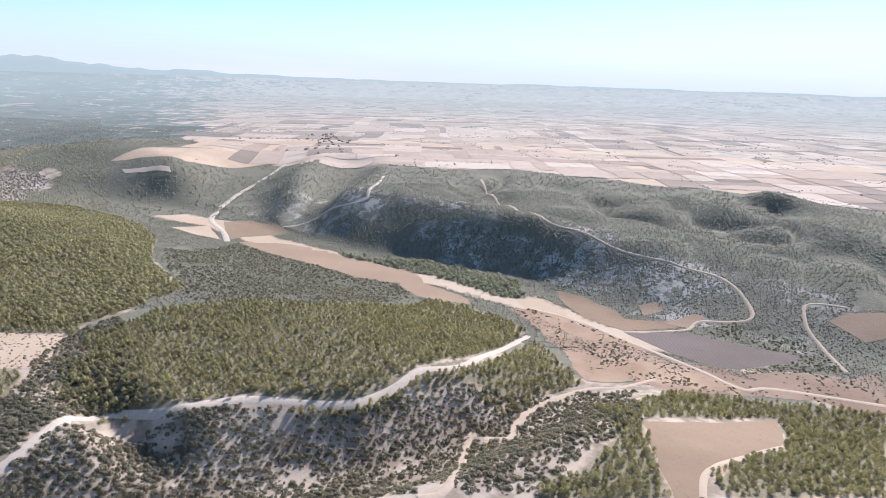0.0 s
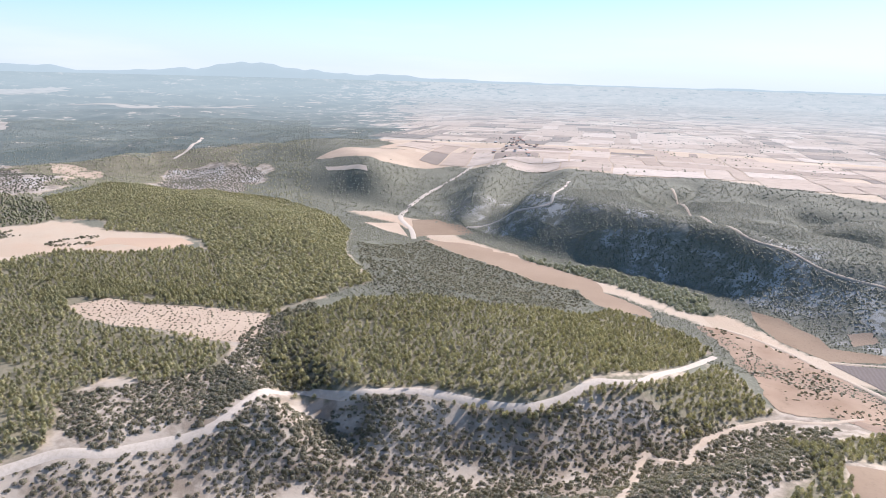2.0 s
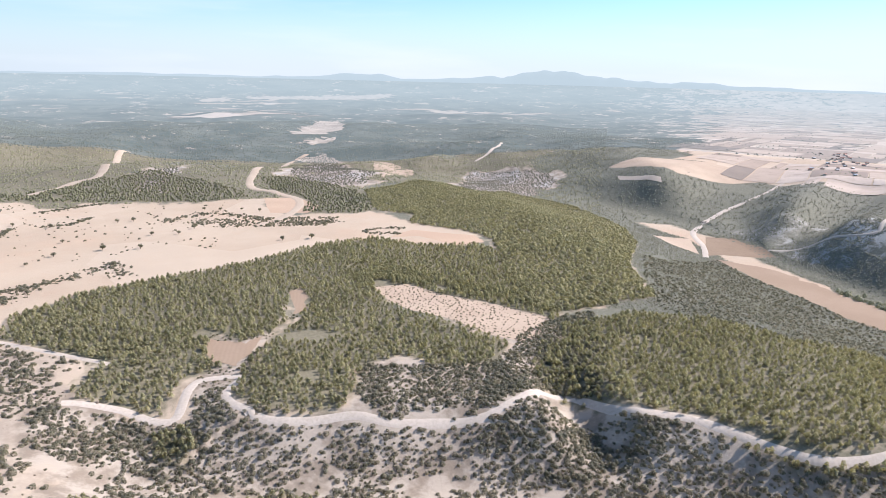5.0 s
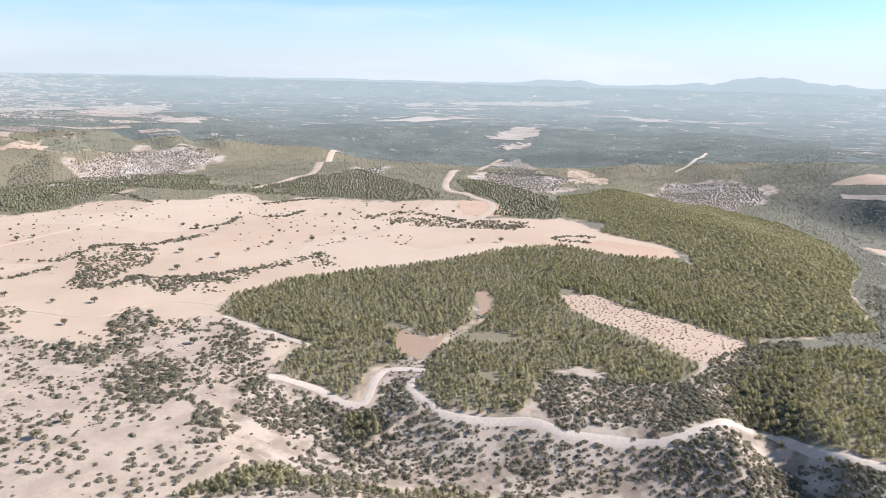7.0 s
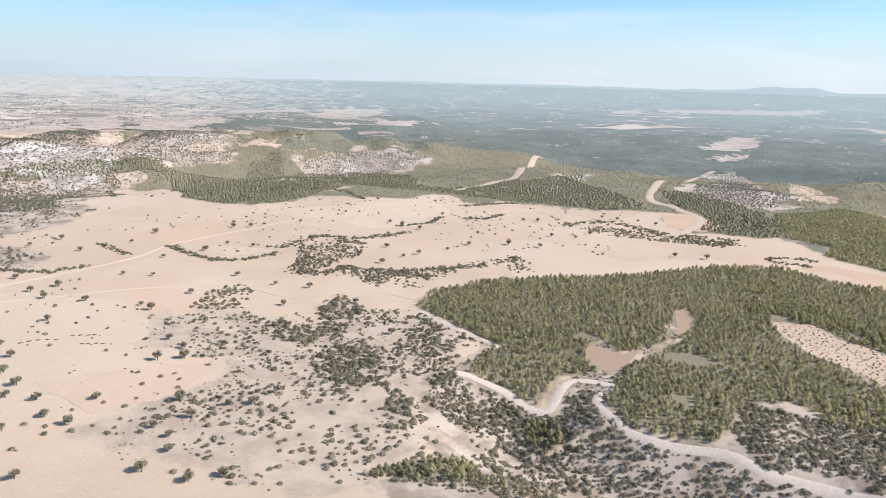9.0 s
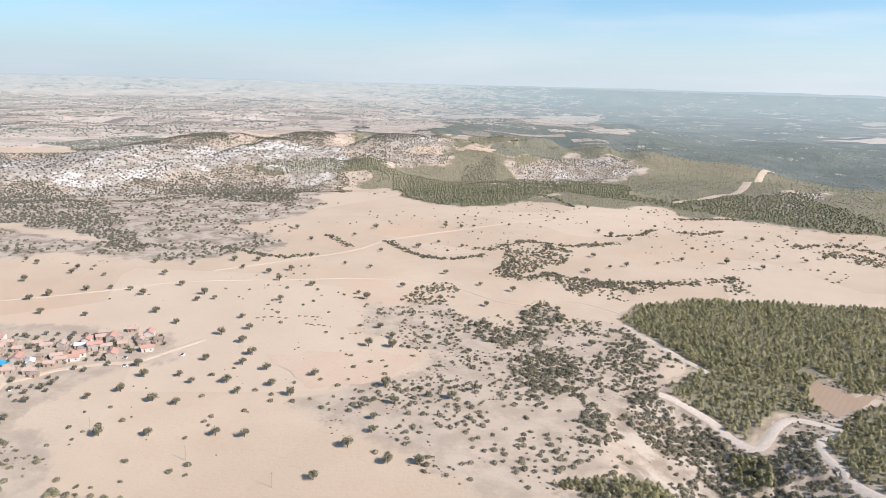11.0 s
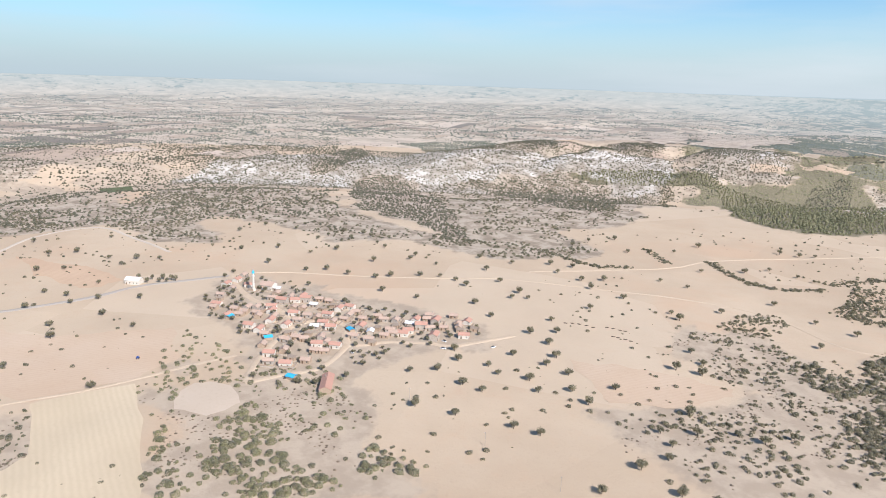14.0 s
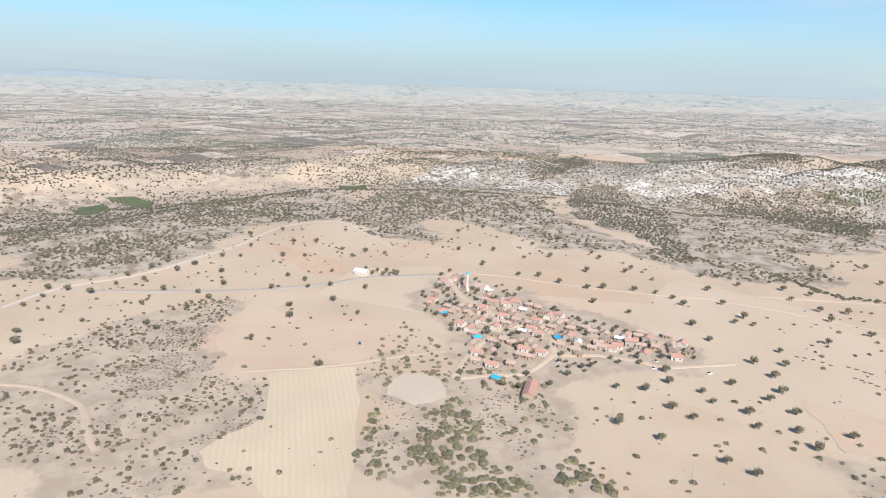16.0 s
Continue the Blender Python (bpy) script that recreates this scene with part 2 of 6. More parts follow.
F_YELLOW = soil("field_stubble", (0.60, 0.485, 0.34), (0.55, 0.44, 0.305), (0.50, 0.395, 0.27), 0.35, -77)
F_RED = soil("field_red", (0.56, 0.40, 0.275), (0.52, 0.365, 0.25), (0.45, 0.31, 0.21), 0.3, 60)
F_RUSTY = soil("field_dry_grass", (0.43, 0.305, 0.21), (0.33, 0.22, 0.145), (0.17, 0.13, 0.085), 0, 0, 0.12)
F_GREENISH = soil("field_green", (0.15, 0.17, 0.09), (0.12, 0.145, 0.075), (0.09, 0.11, 0.06), 0.3, 40)
F_PALE = soil("field_pale", (0.57, 0.465, 0.36), (0.53, 0.425, 0.325), (0.45, 0.35, 0.26))
PINE = leafy("pine_needles", (0.185, 0.176, 0.093), (0.32, 0.297, 0.16), (0.44, 0.40, 0.222), 0.9, 1.4, 0.22)
BUSH = leafy("scrub_leaves", (0.10, 0.096, 0.06), (0.16, 0.15, 0.09), (0.24, 0.208, 0.135))
BUSH_OLIVE = leafy("yard_scrub_leaves", (0.15, 0.145, 0.085), (0.225, 0.215, 0.12), (0.32, 0.30, 0.17))
BUSH_BROWN = leafy("thorn_twigs", (0.17, 0.125, 0.095), (0.25, 0.19, 0.145), (0.34, 0.265, 0.20), 0.9, 0, 0.2)
# hill scrub and far pines: leaf colours greyed a little to stand in for haze
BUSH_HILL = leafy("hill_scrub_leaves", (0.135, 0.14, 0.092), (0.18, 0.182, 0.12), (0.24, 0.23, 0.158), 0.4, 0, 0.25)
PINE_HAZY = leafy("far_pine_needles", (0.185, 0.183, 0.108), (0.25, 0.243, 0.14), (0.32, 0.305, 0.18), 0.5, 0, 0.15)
OAK_LEAF = leafy("oak_leaves", (0.155, 0.142, 0.09), (0.21, 0.19, 0.12), (0.275, 0.245, 0.16), 0.6)
BUSH_DOT = leafy("slope_scrub_leaves", (0.085, 0.085, 0.055), (0.115, 0.112, 0.072), (0.155, 0.145, 0.098), 0.4, 0, 0.15)
WILLOW = leafy("willow_leaves", (0.19, 0.20, 0.145), (0.26, 0.27, 0.195), (0.34, 0.345, 0.25), 0.5)
BARK = plain("bark", (0.11, 0.085, 0.065), (0.07, 0.055, 0.042), 3.0, 0.95)

# ---- shape of the land ----
def lattice(ix, iy, seed):
    h = np.sin(ix * 127.1 + iy * 311.7 + seed * 74.7) * 43758.5453
    return h - np.floor(h)


def value_noise(x, y, seed=0):
    ix, iy = np.floor(x), np.floor(y)
    fx, fy = x - ix, y - iy
    fx, fy = fx * fx * (3 - 2 * fx), fy * fy * (3 - 2 * fy)
    a, b = lattice(ix, iy, seed), lattice(ix + 1, iy, seed)
    c, d = lattice(ix, iy + 1, seed), lattice(ix + 1, iy + 1, seed)
    return (a + (b - a) * fx) * (1 - fy) + (c + (d - c) * fx) * fy


def fbm(x, y, scale, octaves=4, seed=0):
    total, gain, norm = 0.0, 1.0, 0.0
    for k in range(octaves):
        total = total + gain * value_noise(x / scale, y / scale, seed + k)
        norm, gain, scale = norm + gain, gain * 0.5, scale * 0.5
    return total / norm * 2 - 1


def smooth(a, b, v):
    s = np.clip((v - a) / (b - a), 0, 1)
    return s * s * (3 - 2 * s)


def line_field(x, y, pts):
    """Distance to a polyline, signed (positive on its right), and the value carried along it."""
    best = np.full(np.shape(x), 1e9)
    side, val = np.zeros(np.shape(x)), np.zeros(np.shape(x))
    for (x0, y0, v0), (x1, y1, v1) in zip(pts, pts[1:]):
        dx, dy = x1 - x0, y1 - y0
        u = np.clip(((x - x0) * dx + (y - y0) * dy) / (dx * dx + dy * dy), 0, 1)
        ex, ey = x - (x0 + u * dx), y - (y0 + u * dy)
        d = np.hypot(ex, ey)
        m = d < best
        best = np.where(m, d, best)
        side = np.where(m, np.where(dx * (y - y0) - dy * (x - x0) < 0, 1.0, -1.0), side)
        val = np.where(m, v0 + u * (v1 - v0), val)
    return best, side, val


# x, y and floor depth along each valley
RIVER = [(470, -900, -46), (560, -400, -46), (623, -92, -45), (674, 0, -45), (672, 105, -45), (731, 185, -45), (768, 296, -45), (787, 424, -45),
         (829, 606, -45), (890, 758, -44), (905, 960, -44), (850, 1270, -42), (800, 1650, -38), (850, 2050, -30), (786, 2480, -20)]
RAVINE = [(62, 445, -4), (34, 410, -12), (28, 372, -20), (85, 335, -25), (180, 300, -29), (275, 225, -33), (340, 165, -36), (430, 118, -40), (560, 80, -44), (670, 70, -45)]
GULLY = [(300, 372, -6), (285, 330, -16), (262, 262, -26)]
SIDE = [(890, 758, -44), (1010, 820, -38), (1110, 890, -20), (1330, 970, 4), (1600, 1120, 18)]
SIDE_2 = [(905, 640, -40), (1010, 640, -22), (1180, 690, -6), (1330, 760, 6)]
FAR_DALE = [(-1000, -900, -26), (-1130, -240, -28), (-1300, 0, -28), (-1420, 330, -26), (-1360, 620, -26), (-1180, 820, -28), (-960, 1010, -30), (-800, 1200, -32), (-560, 1390, -32), (-330, 1560, -32),
            (-60, 1730, -30), (240, 1850, -28), (560, 1880, -28), (800, 1850, -28)]
EYE_Z = 200.0
FAR_EDGE = 4950.0
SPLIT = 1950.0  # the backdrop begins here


def height(x, y):
    x, y = np.asarray(x, float), np.asarray(y, float)
    r = np.hypot(x, y)
    wob = fbm(x, y, 160, 3, 11)
    z = 2.5 * fbm(x, y, 420, 3, 3) + 1.0 * fbm(x, y, 60, 2, 5) * (1 - smooth(1800, 2500, r))
    # river valley: gentle near bank, steep far bank up to a broken plateau
    d, s, v = line_field(x, y, RIVER)
    dn = d + 26 * wob
    level = smooth(1170, 1400, r) * smooth(-35, -43, np.degrees(np.arctan2(-x, y)))
    top = 22 + (1 - 0.92 * level) * (34 * fbm(x, y, 300, 3, 21) - 26 * (1 - np.abs(fbm(x, y, 270, 3, 24)) * 3).clip(0, 1) ** 2) * smooth(110, 300, d) * (1 - 0.75 * smooth(450, 750, d)) - 6 * smooth(500, 1200, d)
    gentle = smooth(950, 1350, y)
    top = top * (1 - 0.75 * gentle * (1 - level))
    far_bank = v + (top - v) * smooth(48, 178 + 130 * smooth(180, -40, y) + 260 * gentle, dn)
    near_bank = v + (z - v) * smooth(45, 300, dn)
    cut = smooth(-800, -450, y) * (1 - smooth(1400, 2300, y))
    z = z + (np.where(s > 0, far_bank, near_bank) - z) * cut
    for pts, w in ((SIDE, 150), (SIDE_2, 90)):
        d, s, v = line_field(x, y, pts)
        z = z + np.minimum(v - z, 0) * (1 - smooth(14, w, d + 22 * wob))
    # ravine below the track
    d, s, v = line_field(x, y, RAVINE)
    z = z + np.minimum(v - z, 0) * (1 - smooth(4, 74, d + 16 * wob))
    d, s, v = line_field(x, y, GULLY)
    z = z + np.minimum(v - z, 0) * (1 - smooth(2, 34, d + 8 * wob))
    # dale with limestone scarps behind the fields
    d, s, v = line_field(x, y, FAR_DALE)
    wide = np.where(s < 0, 190, 230)
    z = z + np.minimum(v - z, 0) * (1 - smooth(30, wide, d + 40 * wob))
    spur = fbm(x, y, 330, 4, 35)
    gullies = (1 - np.abs(fbm(x, y, 240, 3, 36)) * 2.6).clip(0, 1) ** 1.5
    scarp = (1 - 0.55 * gullies * (1 - smooth(330, 620, d))) * smooth(40, 300, d + 190 * spur) * (1 - 0.7 * smooth(700, 1900, d)) * (1 - smooth(-450, 150, x)) * (1 - 0.8 * smooth(-1150, -1380, x))
    z = np.where(s < 0, z + 46 * scarp * smooth(0, 60, d), z)
    rough = smooth(900, 1500, r) * smooth(60, 200, d) * (1 - 0.6 * smooth(2000, 2600, r)) * (1 - smooth(3200, 4500, r)) * (1 - 0.9 * level)
    z = z + rough * (9 + 21 * smooth(-900, -200, x) * smooth(1100, 1700, y)) * fbm(x, y, 260, 4, 31)
    # rolling wooded hills to the north
    az = np.degrees(np.arctan2(-x, y))
    z = z + 36 * fbm(x, y, 560, 4, 37) * smooth(1330, 1750, r) * (1 - smooth(2900, 3500, r)) * smooth(-40, -32, az) * (1 - smooth(8, 20, az))
    # beyond the near hills the land climbs slowly to the rim
    far = np.clip((r - 3000) / (FAR_EDGE - 3000), 0, 0.9999)
    true = 3000 + 2600 * far / (1 - far)
    flat = EYE_Z - (EYE_Z + 0.0103 * true) * r / true
    folds = 26 * fbm(x, y, 420, 4, 33) * smooth(2600, 3100, r) * (1 - smooth(3300, 4600, r)) * smooth(-45, -36, np.degrees(np.arctan2(-x, y)))
    return np.where(r > 2800, z + (np.maximum(flat, z * (1 - far) + 0 * z) - z) * smooth(2800, 3200, r), z) + folds


# ---- plan of the land cover, in metres ----
PINE_A = [(-52, 594), (-43, 641), (1, 681), (83, 711), (159, 728), (268, 779), (342, 782), (376, 729), (446, 697), (441, 655), (391, 514), (341, 524), (314, 566), (296, 601), (257, 600), (252, 554), (260, 513), (276, 485), (293, 437), (297, 421), (262, 394), (220, 402), (213, 432), (177, 428), (144, 372), (114, 380), (93, 397), (86, 429), (97, 455), (122, 490), (160, 530), (183, 572), (193, 622), (182, 615), (155, 537), (128, 514), (109, 504), (99, 547), (84, 498), (88, 472), (62, 464), (42, 426), (21, 444), (-1, 460), (-5, 471), (16, 506), (-1, 525)]
PINE_B = [(441, 655), (474, 725), (466, 776), (418, 847), (453, 895), (413, 952), (466, 1116), (638, 1211), (832, 1224), (870, 1040), (827, 874), (710, 708), (556, 564), (494, 459), (404, 458), (372, 464), (358, 498)]
PINE_C = [(360, 436), (395, 433), (443, 431), (486, 394), (520, 332), (631, 293), (691, 293), (685, 244), (661, 191), (639, 167), (582, 167), (478, 173), (433, 191), (405, 196), (377, 207), (356, 229), (336, 266), (344, 324), (408, 343), (407, 397), (345, 391), (331, 397)]
PINE_D = [(332, 254), (350, 225), (377, 198), (425, 183), (478, 159), (608, 150), (573, 117), (541, 91), (499, 113), (447, 125), (441, 141), (456, 155), (431, 168), (401, 185), (375, 189), (353, 210)]
PINE_E = [(488, 72), (437, 35), (404, 25), (348, 13), (333, 5), (303, 68), (315, 68), (334, 52), (391, 40)]
PINE_F = [(484, 44), (553, 16), (570, -26), (598, -137), (406, -100), (348, -23), (366, -10), (396, -20), (449, -54), (502, -60), (546, -56), (466, 12), (432, 31)]
PINE_G = [(-56, 320), (-46, 329), (-17, 345), (3, 354), (6, 330), (38, 332), (90, 339), (113, 326)]
PINE_H = [(33, 411), (57, 404), (58, 385), (51, 380), (32, 385)]
PINE_I = [(-941, 1254), (-892, 1338), (-808, 1425), (-697, 1476), (-658, 1470), (-556, 1480), (-461, 1527), (-389, 1603), (-294, 1635), (-206, 1611), (-137, 1513), (-112, 1271), (-168, 1230), (-243, 1273), (-300, 1250), (-320, 1188), (-329, 1077), (-386, 1039), (-478, 1088), (-622, 1367), (-655, 1412), (-687, 1401), (-764, 1350), (-852, 1282)]
PINE_J = [(-424, 1209), (-320, 1285), (-73, 1313), (30, 1400), (170, 1460), (264, 1222), (287, 1142), (185, 1114), (61, 1175), (-70, 1241), (-243, 1252), (-297, 1087), (-364, 1028)]
PINE_K = [(333, 1330), (404, 1296), (466, 1116), (413, 952), (371, 934), (303, 966), (349, 1068), (321, 1159)]
PINE_L = [(247, 660), (320, 639), (341, 596), (368, 550), (384, 481), (369, 451), (355, 448), (343, 476), (330, 506), (302, 544), (286, 581), (253, 590)]
SCRUB_A = [(21, 442), (48, 416), (84, 421), (110, 378), (162, 352), (253, 329), (297, 306), (315, 274), (307, 264), (-56, 320), (10, 377)]
SCRUB_B = [(-250, 463), (-254, 538), (-207, 569), (-168, 538), (-145, 602), (-130, 631), (-93, 569), (-57, 554), (-45, 528), (5, 498), (-7, 467), (25, 441), (13, 383), (-52, 316), (-74, 298), (-120, 303), (-180, 307), (-206, 345), (-201, 380), (-166, 408), (-175, 454)]
SCRUB_C = [(274, 410), (271, 355), (226, 337), (265, 339), (298, 296), (325, 267), (350, 225), (398, 192), (434, 165), (529, 84), (539, 45), (408, 32), (315, 68), (309, 55), (207, 321)]
SCRUB_D = [(178, 433), (222, 406), (266, 400), (307, 429), (364, 454), (413, 456), (305, 324), (277, 351), (227, 336), (163, 355), (147, 369)]
SCRUB_E = [(322, 414), (349, 395), (411, 402), (413, 347), (350, 324), (337, 267), (330, 270), (303, 300), (280, 354), (293, 384)]
SCRUB_F = [(650, 635), (803, 646), (757, 449), (723, 329), (674, 313), (510, 326), (486, 394), (468, 435), (536, 519)]
SCRUB_G = [(-544, -78), (-618, -5), (-651, 81), (-625, 102), (-545, 71), (-515, 50), (-466, 63), (-446, 89), (-394, 75), (-378, 49), (-365, 33), (-347, 33), (-332, 54), (-309, 55), (-356, -58)]
SCRUB_H = [(-442, 149), (-438, 186), (-404, 214), (-400, 249), (-352, 247), (-313, 237), (-284, 240), (-254, 224), (-233, 232), (-291, 95), (-355, 123)]
SCRUB_I = [(763, -25), (734, -77), (695, -113), (674, -119), (656, -82), (622, -26), (693, -85), (711, -26), (724, 1)]
SCRUB_J = [(-889, 1239), (-821, 1285), (-740, 1342), (-697, 1260), (-597, 1013), (-593, 883), (-612, 844)]
SCRUB_K = [(-1155, 462), (-1333, 746), (-983, 661), (-767, 603), (-658, 608), (-606, 679), (-554, 588), (-646, 553), (-706, 479), (-850, 479), (-946, 434)]
SCRUB_L = [(-1398, -168), (-1364, -66), (-1307, 94), (-1331, 215), (-1153, 357), (-960, 385), (-962, 298), (-943, 166), (-766, 51), (-734, -18), (-753, -100)]
PLATEAU = [(-390, 700), (-364, 1028), (-309, 1079), (-300, 1200), (-241, 1241), (-69, 1229), (-54, 1318), (-13, 1291), (60, 1164), (183, 1101), (252, 1161), (284, 1132), (283, 956), (408, 941), (424, 860), (466, 776), (459, 713), (376, 729), (266, 773), (82, 706), (-43, 645), (-52, 594), (16, 508), (-9, 462), (-57, 326), (-205, 339)]
THICKET_4 = [(-759, 1381), (-727, 1393), (-694, 1332), (-589, 1090), (-617, 1073), (-731, 1312)]
SCRUB_M = [(-604, 558), (-688, 657), (-1104, 964), (-1071, 1075), (-920, 1214), (-712, 941), (-785, 1279), (-545, 958), (-574, 759), (-470, 716), (-496, 614), (-544, 571)]
SCRUB_N = [(823, 488), (840, 401), (837, 330), (831, 265), (813, 221), (746, 200), (740, 237), (766, 286), (784, 338), (782, 393), (776, 450)]
VILLAGE = [(-567, 259), (-627, 312), (-584, 326), (-549, 328), (-508, 343), (-459, 345), (-425, 372), (-398, 407), (-365, 393), (-365, 349), (-387, 309), (-408, 283), (-391, 244), (-409, 226), (-458, 257), (-517, 245)]
GARDENS = [(-584, 261), (-648, 319), (-607, 338), (-513, 352), (-431, 376), (-382, 415), (-355, 388), (-375, 310), (-360, 252), (-374, 216), (-407, 207), (-468, 232), (-524, 237)]
SCRUB_O = [(-31, 463), (-9, 451), (20, 435), (41, 417), (57, 426), (72, 448), (87, 444), (81, 414), (66, 387), (15, 344), (-2, 383), (-29, 406)]
SCRUB_P = [(-55, 583), (-27, 551), (16, 506), (-9, 471), (-12, 440), (-36, 413), (-71, 434), (-101, 494), (-92, 589)]
FAR_VILLAGE = [(1772, 1155), (1900, 1156), (1690, 966), (1389, 816), (1325, 835), (1495, 1000)]
CLEAR = [(256, 597), (291, 590), (306, 551), (335, 513), (348, 483), (363, 456), (328, 425), (308, 419), (295, 439), (286, 465), (279, 491), (262, 517), (253, 556)]
F_PINK = [(424, 31), (540, -55), (495, -57), (454, -53), (403, -23), (367, -9), (340, -8), (333, 6), (367, 16)]
F_STRIP = [(808, 651), (837, 570), (815, 483), (799, 409), (783, 351), (745, 318), (716, 254), (700, 245), (692, 277), (696, 315), (731, 352), (732, 415), (756, 486), (776, 574)]
F_FORK = [(905, 755), (809, 669), (835, 661), (889, 612), (915, 657), (932, 725)]
F_FORK_2 = [(826, 793), (868, 753), (803, 675), (808, 728)]
F_BANK = [(789, 172), (778, 138), (748, 96), (728, 83), (738, 41), (727, 29), (690, 78), (716, 126), (746, 151)]
F_PLOUGH = [(685, 77), (717, 14), (709, -5), (702, -41), (699, -83), (683, -79), (638, -31), (633, -8), (647, 23)]
F_SMALL = [(763, 73), (774, 55), (762, 46), (743, 65)]
F_SMALL_2 = [(733, 43), (765, 15), (758, 2), (728, 18)]
F_EAST = [(766, -111), (781, -129), (786, -163), (744, -158), (735, -140)]
F_RUST = [(702, 201), (712, 180), (705, 142), (664, 75), (613, 9), (598, -32), (579, -28), (571, 15), (566, 47), (551, 88), (603, 123), (652, 157)]
F_BROWN = [(592, 96), (568, 62), (549, 25), (582, -35), (596, -90), (591, -136), (680, -150), (664, -118), (653, -82), (631, -31), (633, 21), (651, 69)]
F_PATCH = [(1069, 1143), (1064, 1012), (1045, 992), (1047, 1111)]
F_PLAIN = [(1129, 1239), (1219, 1238), (1262, 1148), (1387, 967), (1293, 939), (1119, 1020)]
F_WOOD = [(405, 808), (463, 745), (457, 710), (416, 708), (396, 768), (358, 782)]
F_WOOD_2 = [(291, 1120), (340, 1094), (351, 1007), (315, 970), (266, 992)]
F_STRAW = [(-365, 33), (-378, 49), (-390, 74), (-455, 91), (-451, 122), (-443, 148), (-398, 136), (-332, 111), (-292, 93), (-308, 57), (-332, 54), (-345, 36)]
F_ROSE = [(-535, 63), (-608, 104), (-565, 134), (-549, 169), (-526, 207), (-465, 188), (-452, 152), (-460, 92), (-497, 68)]
F_ORANGE = [(-834, 166), (-762, 209), (-679, 228), (-676, 185), (-749, 167)]
F_FURROW = [(-283, 401), (-234, 430), (-183, 449), (-173, 437), (-205, 379), (-222, 370)]
F_GREEN = [(-1246, -55), (-1303, -48), (-1324, -12), (-1281, -4), (-1226, -22)]
F_GREEN_2 = [(-1365, -9), (-1378, 42), (-1327, 70), (-1222, 57), (-1319, 22)]
F_GREEN_3 = [(-1412, 437), (-1411, 499), (-1195, 418), (-1197, 381)]
F_FLOOR = [(-382, 192), (-372, 187), (-370, 175), (-372, 166), (-380, 158), (-392, 154), (-403, 157), (-412, 166), (-418, 175), (-415, 185), (-406, 193), (-395, 194)]
F_GLADE = [(90, 523), (111, 503), (128, 511), (111, 479), (97, 467), (90, 481), (85, 500)]
F_GLADE_2 = [(181, 615), (195, 627), (193, 595), (179, 561), (164, 551)]
R_MAIN = [(261, 339), (272, 346), (294, 338), (300, 297), (313, 282), (330, 266), (349, 233), (363, 212), (376, 202), (400, 193), (429, 187), (462, 167), (529, 166), (628, 161)]
R_LOOP = [(274, 347), (225, 332), (188, 344), (163, 354), (146, 367), (117, 376), (95, 389), (83, 413), (83, 433), (96, 449), (73, 458), (61, 444), (50, 420), (38, 423), (21, 442), (-1, 455), (-11, 458)]
R_EDGE = [(-49, 582), (-27, 557), (-1, 528), (20, 505)]
R_SPUR = [(278, 121), (300, 112), (400, 140), (413, 130), (423, 116), (445, 119), (487, 110), (532, 84), (546, 59), (575, 36)]
R_VALLEY = [(714, 183), (706, 148), (689, 111), (664, 75), (642, 38), (618, 1), (601, -20), (594, -36), (606, -58), (612, -139)]
R_FIELD = [(340, -8), (365, -8), (384, -14), (418, -31), (461, -54)]
R_RIDGE = [(1213, 419), (1167, 392), (1029, 304), (914, 225), (874, 148), (848, 94), (840, 41), (839, -3), (813, -29), (765, -40), (750, 8), (722, 23), (688, 77)]
R_SIDE = [(1302, 908), (1170, 865), (1058, 847), (922, 793), (848, 708), (800, 662)]
R_TERRACE = [(791, -130), (795, -94), (759, -91), (727, -101), (674, -119)]
R_GULLY = [(906, 640), (929, 592), (949, 522), (983, 526), (1134, 578)]
R_BREAK = [(-43, 1293), (30, 1416), (77, 1479), (138, 1913), (167, 1979)]
R_BREAK_2 = [(637, 1957), (536, 1827), (311, 1286), (321, 1159), (335, 1071), (287, 968), (230, 913)]
R_HILL = [(1199, 1792), (1073, 1663), (993, 1611)]
R_PATH = [(-461, 570), (-420, 641), (-375, 718), (-362, 784), (-307, 876), (-245, 969), (-174, 1059)]
R_PATH_2 = [(-55, 613), (-102, 629), (-153, 598), (-234, 631), (-317, 611), (-377, 576), (-466, 521), (-506, 466), (-612, 364), (-637, 314)]
R_WEST = [(-669, -91), (-714, -51), (-741, 23), (-778, 70), (-832, 132), (-922, 206), (-937, 281), (-861, 297), (-761, 305)]
R_ASPHALT = [(-700, -28), (-657, 92), (-644, 176), (-654, 226), (-648, 260), (-636, 313)]
R_STRAW = [(-465, 70), (-460, 92), (-453, 123), (-449, 159), (-448, 190), (-445, 221)]
R_SCRUB = [(-503, -74), (-490, -54), (-464, -33), (-443, -24), (-414, -22), (-386, -17)]
R_VILLAGE = [(-636, 313), (-599, 302), (-552, 293), (-509, 296), (-470, 280), (-447, 251), (-422, 224), (-398, 203)]
R_VILLAGE_2 = [(-470, 280), (-470, 313), (-447, 317), (-409, 296), (-393, 324), (-372, 344), (-356, 357), (-342, 409)]
R_VILLAGE_3 = [(-409, 296), (-387, 255), (-393, 227), (-398, 203)]
SCRUB_Q = [(58, 440), (75, 470), (84, 500), (95, 552), (115, 522), (160, 548), (190, 632), (202, 600), (152, 520), (122, 480), (100, 452), (92, 428), (72, 418)]
HEDGE_A = [(-360, 777), (-316, 742), (-284, 727), (-257, 731), (-231, 770)]
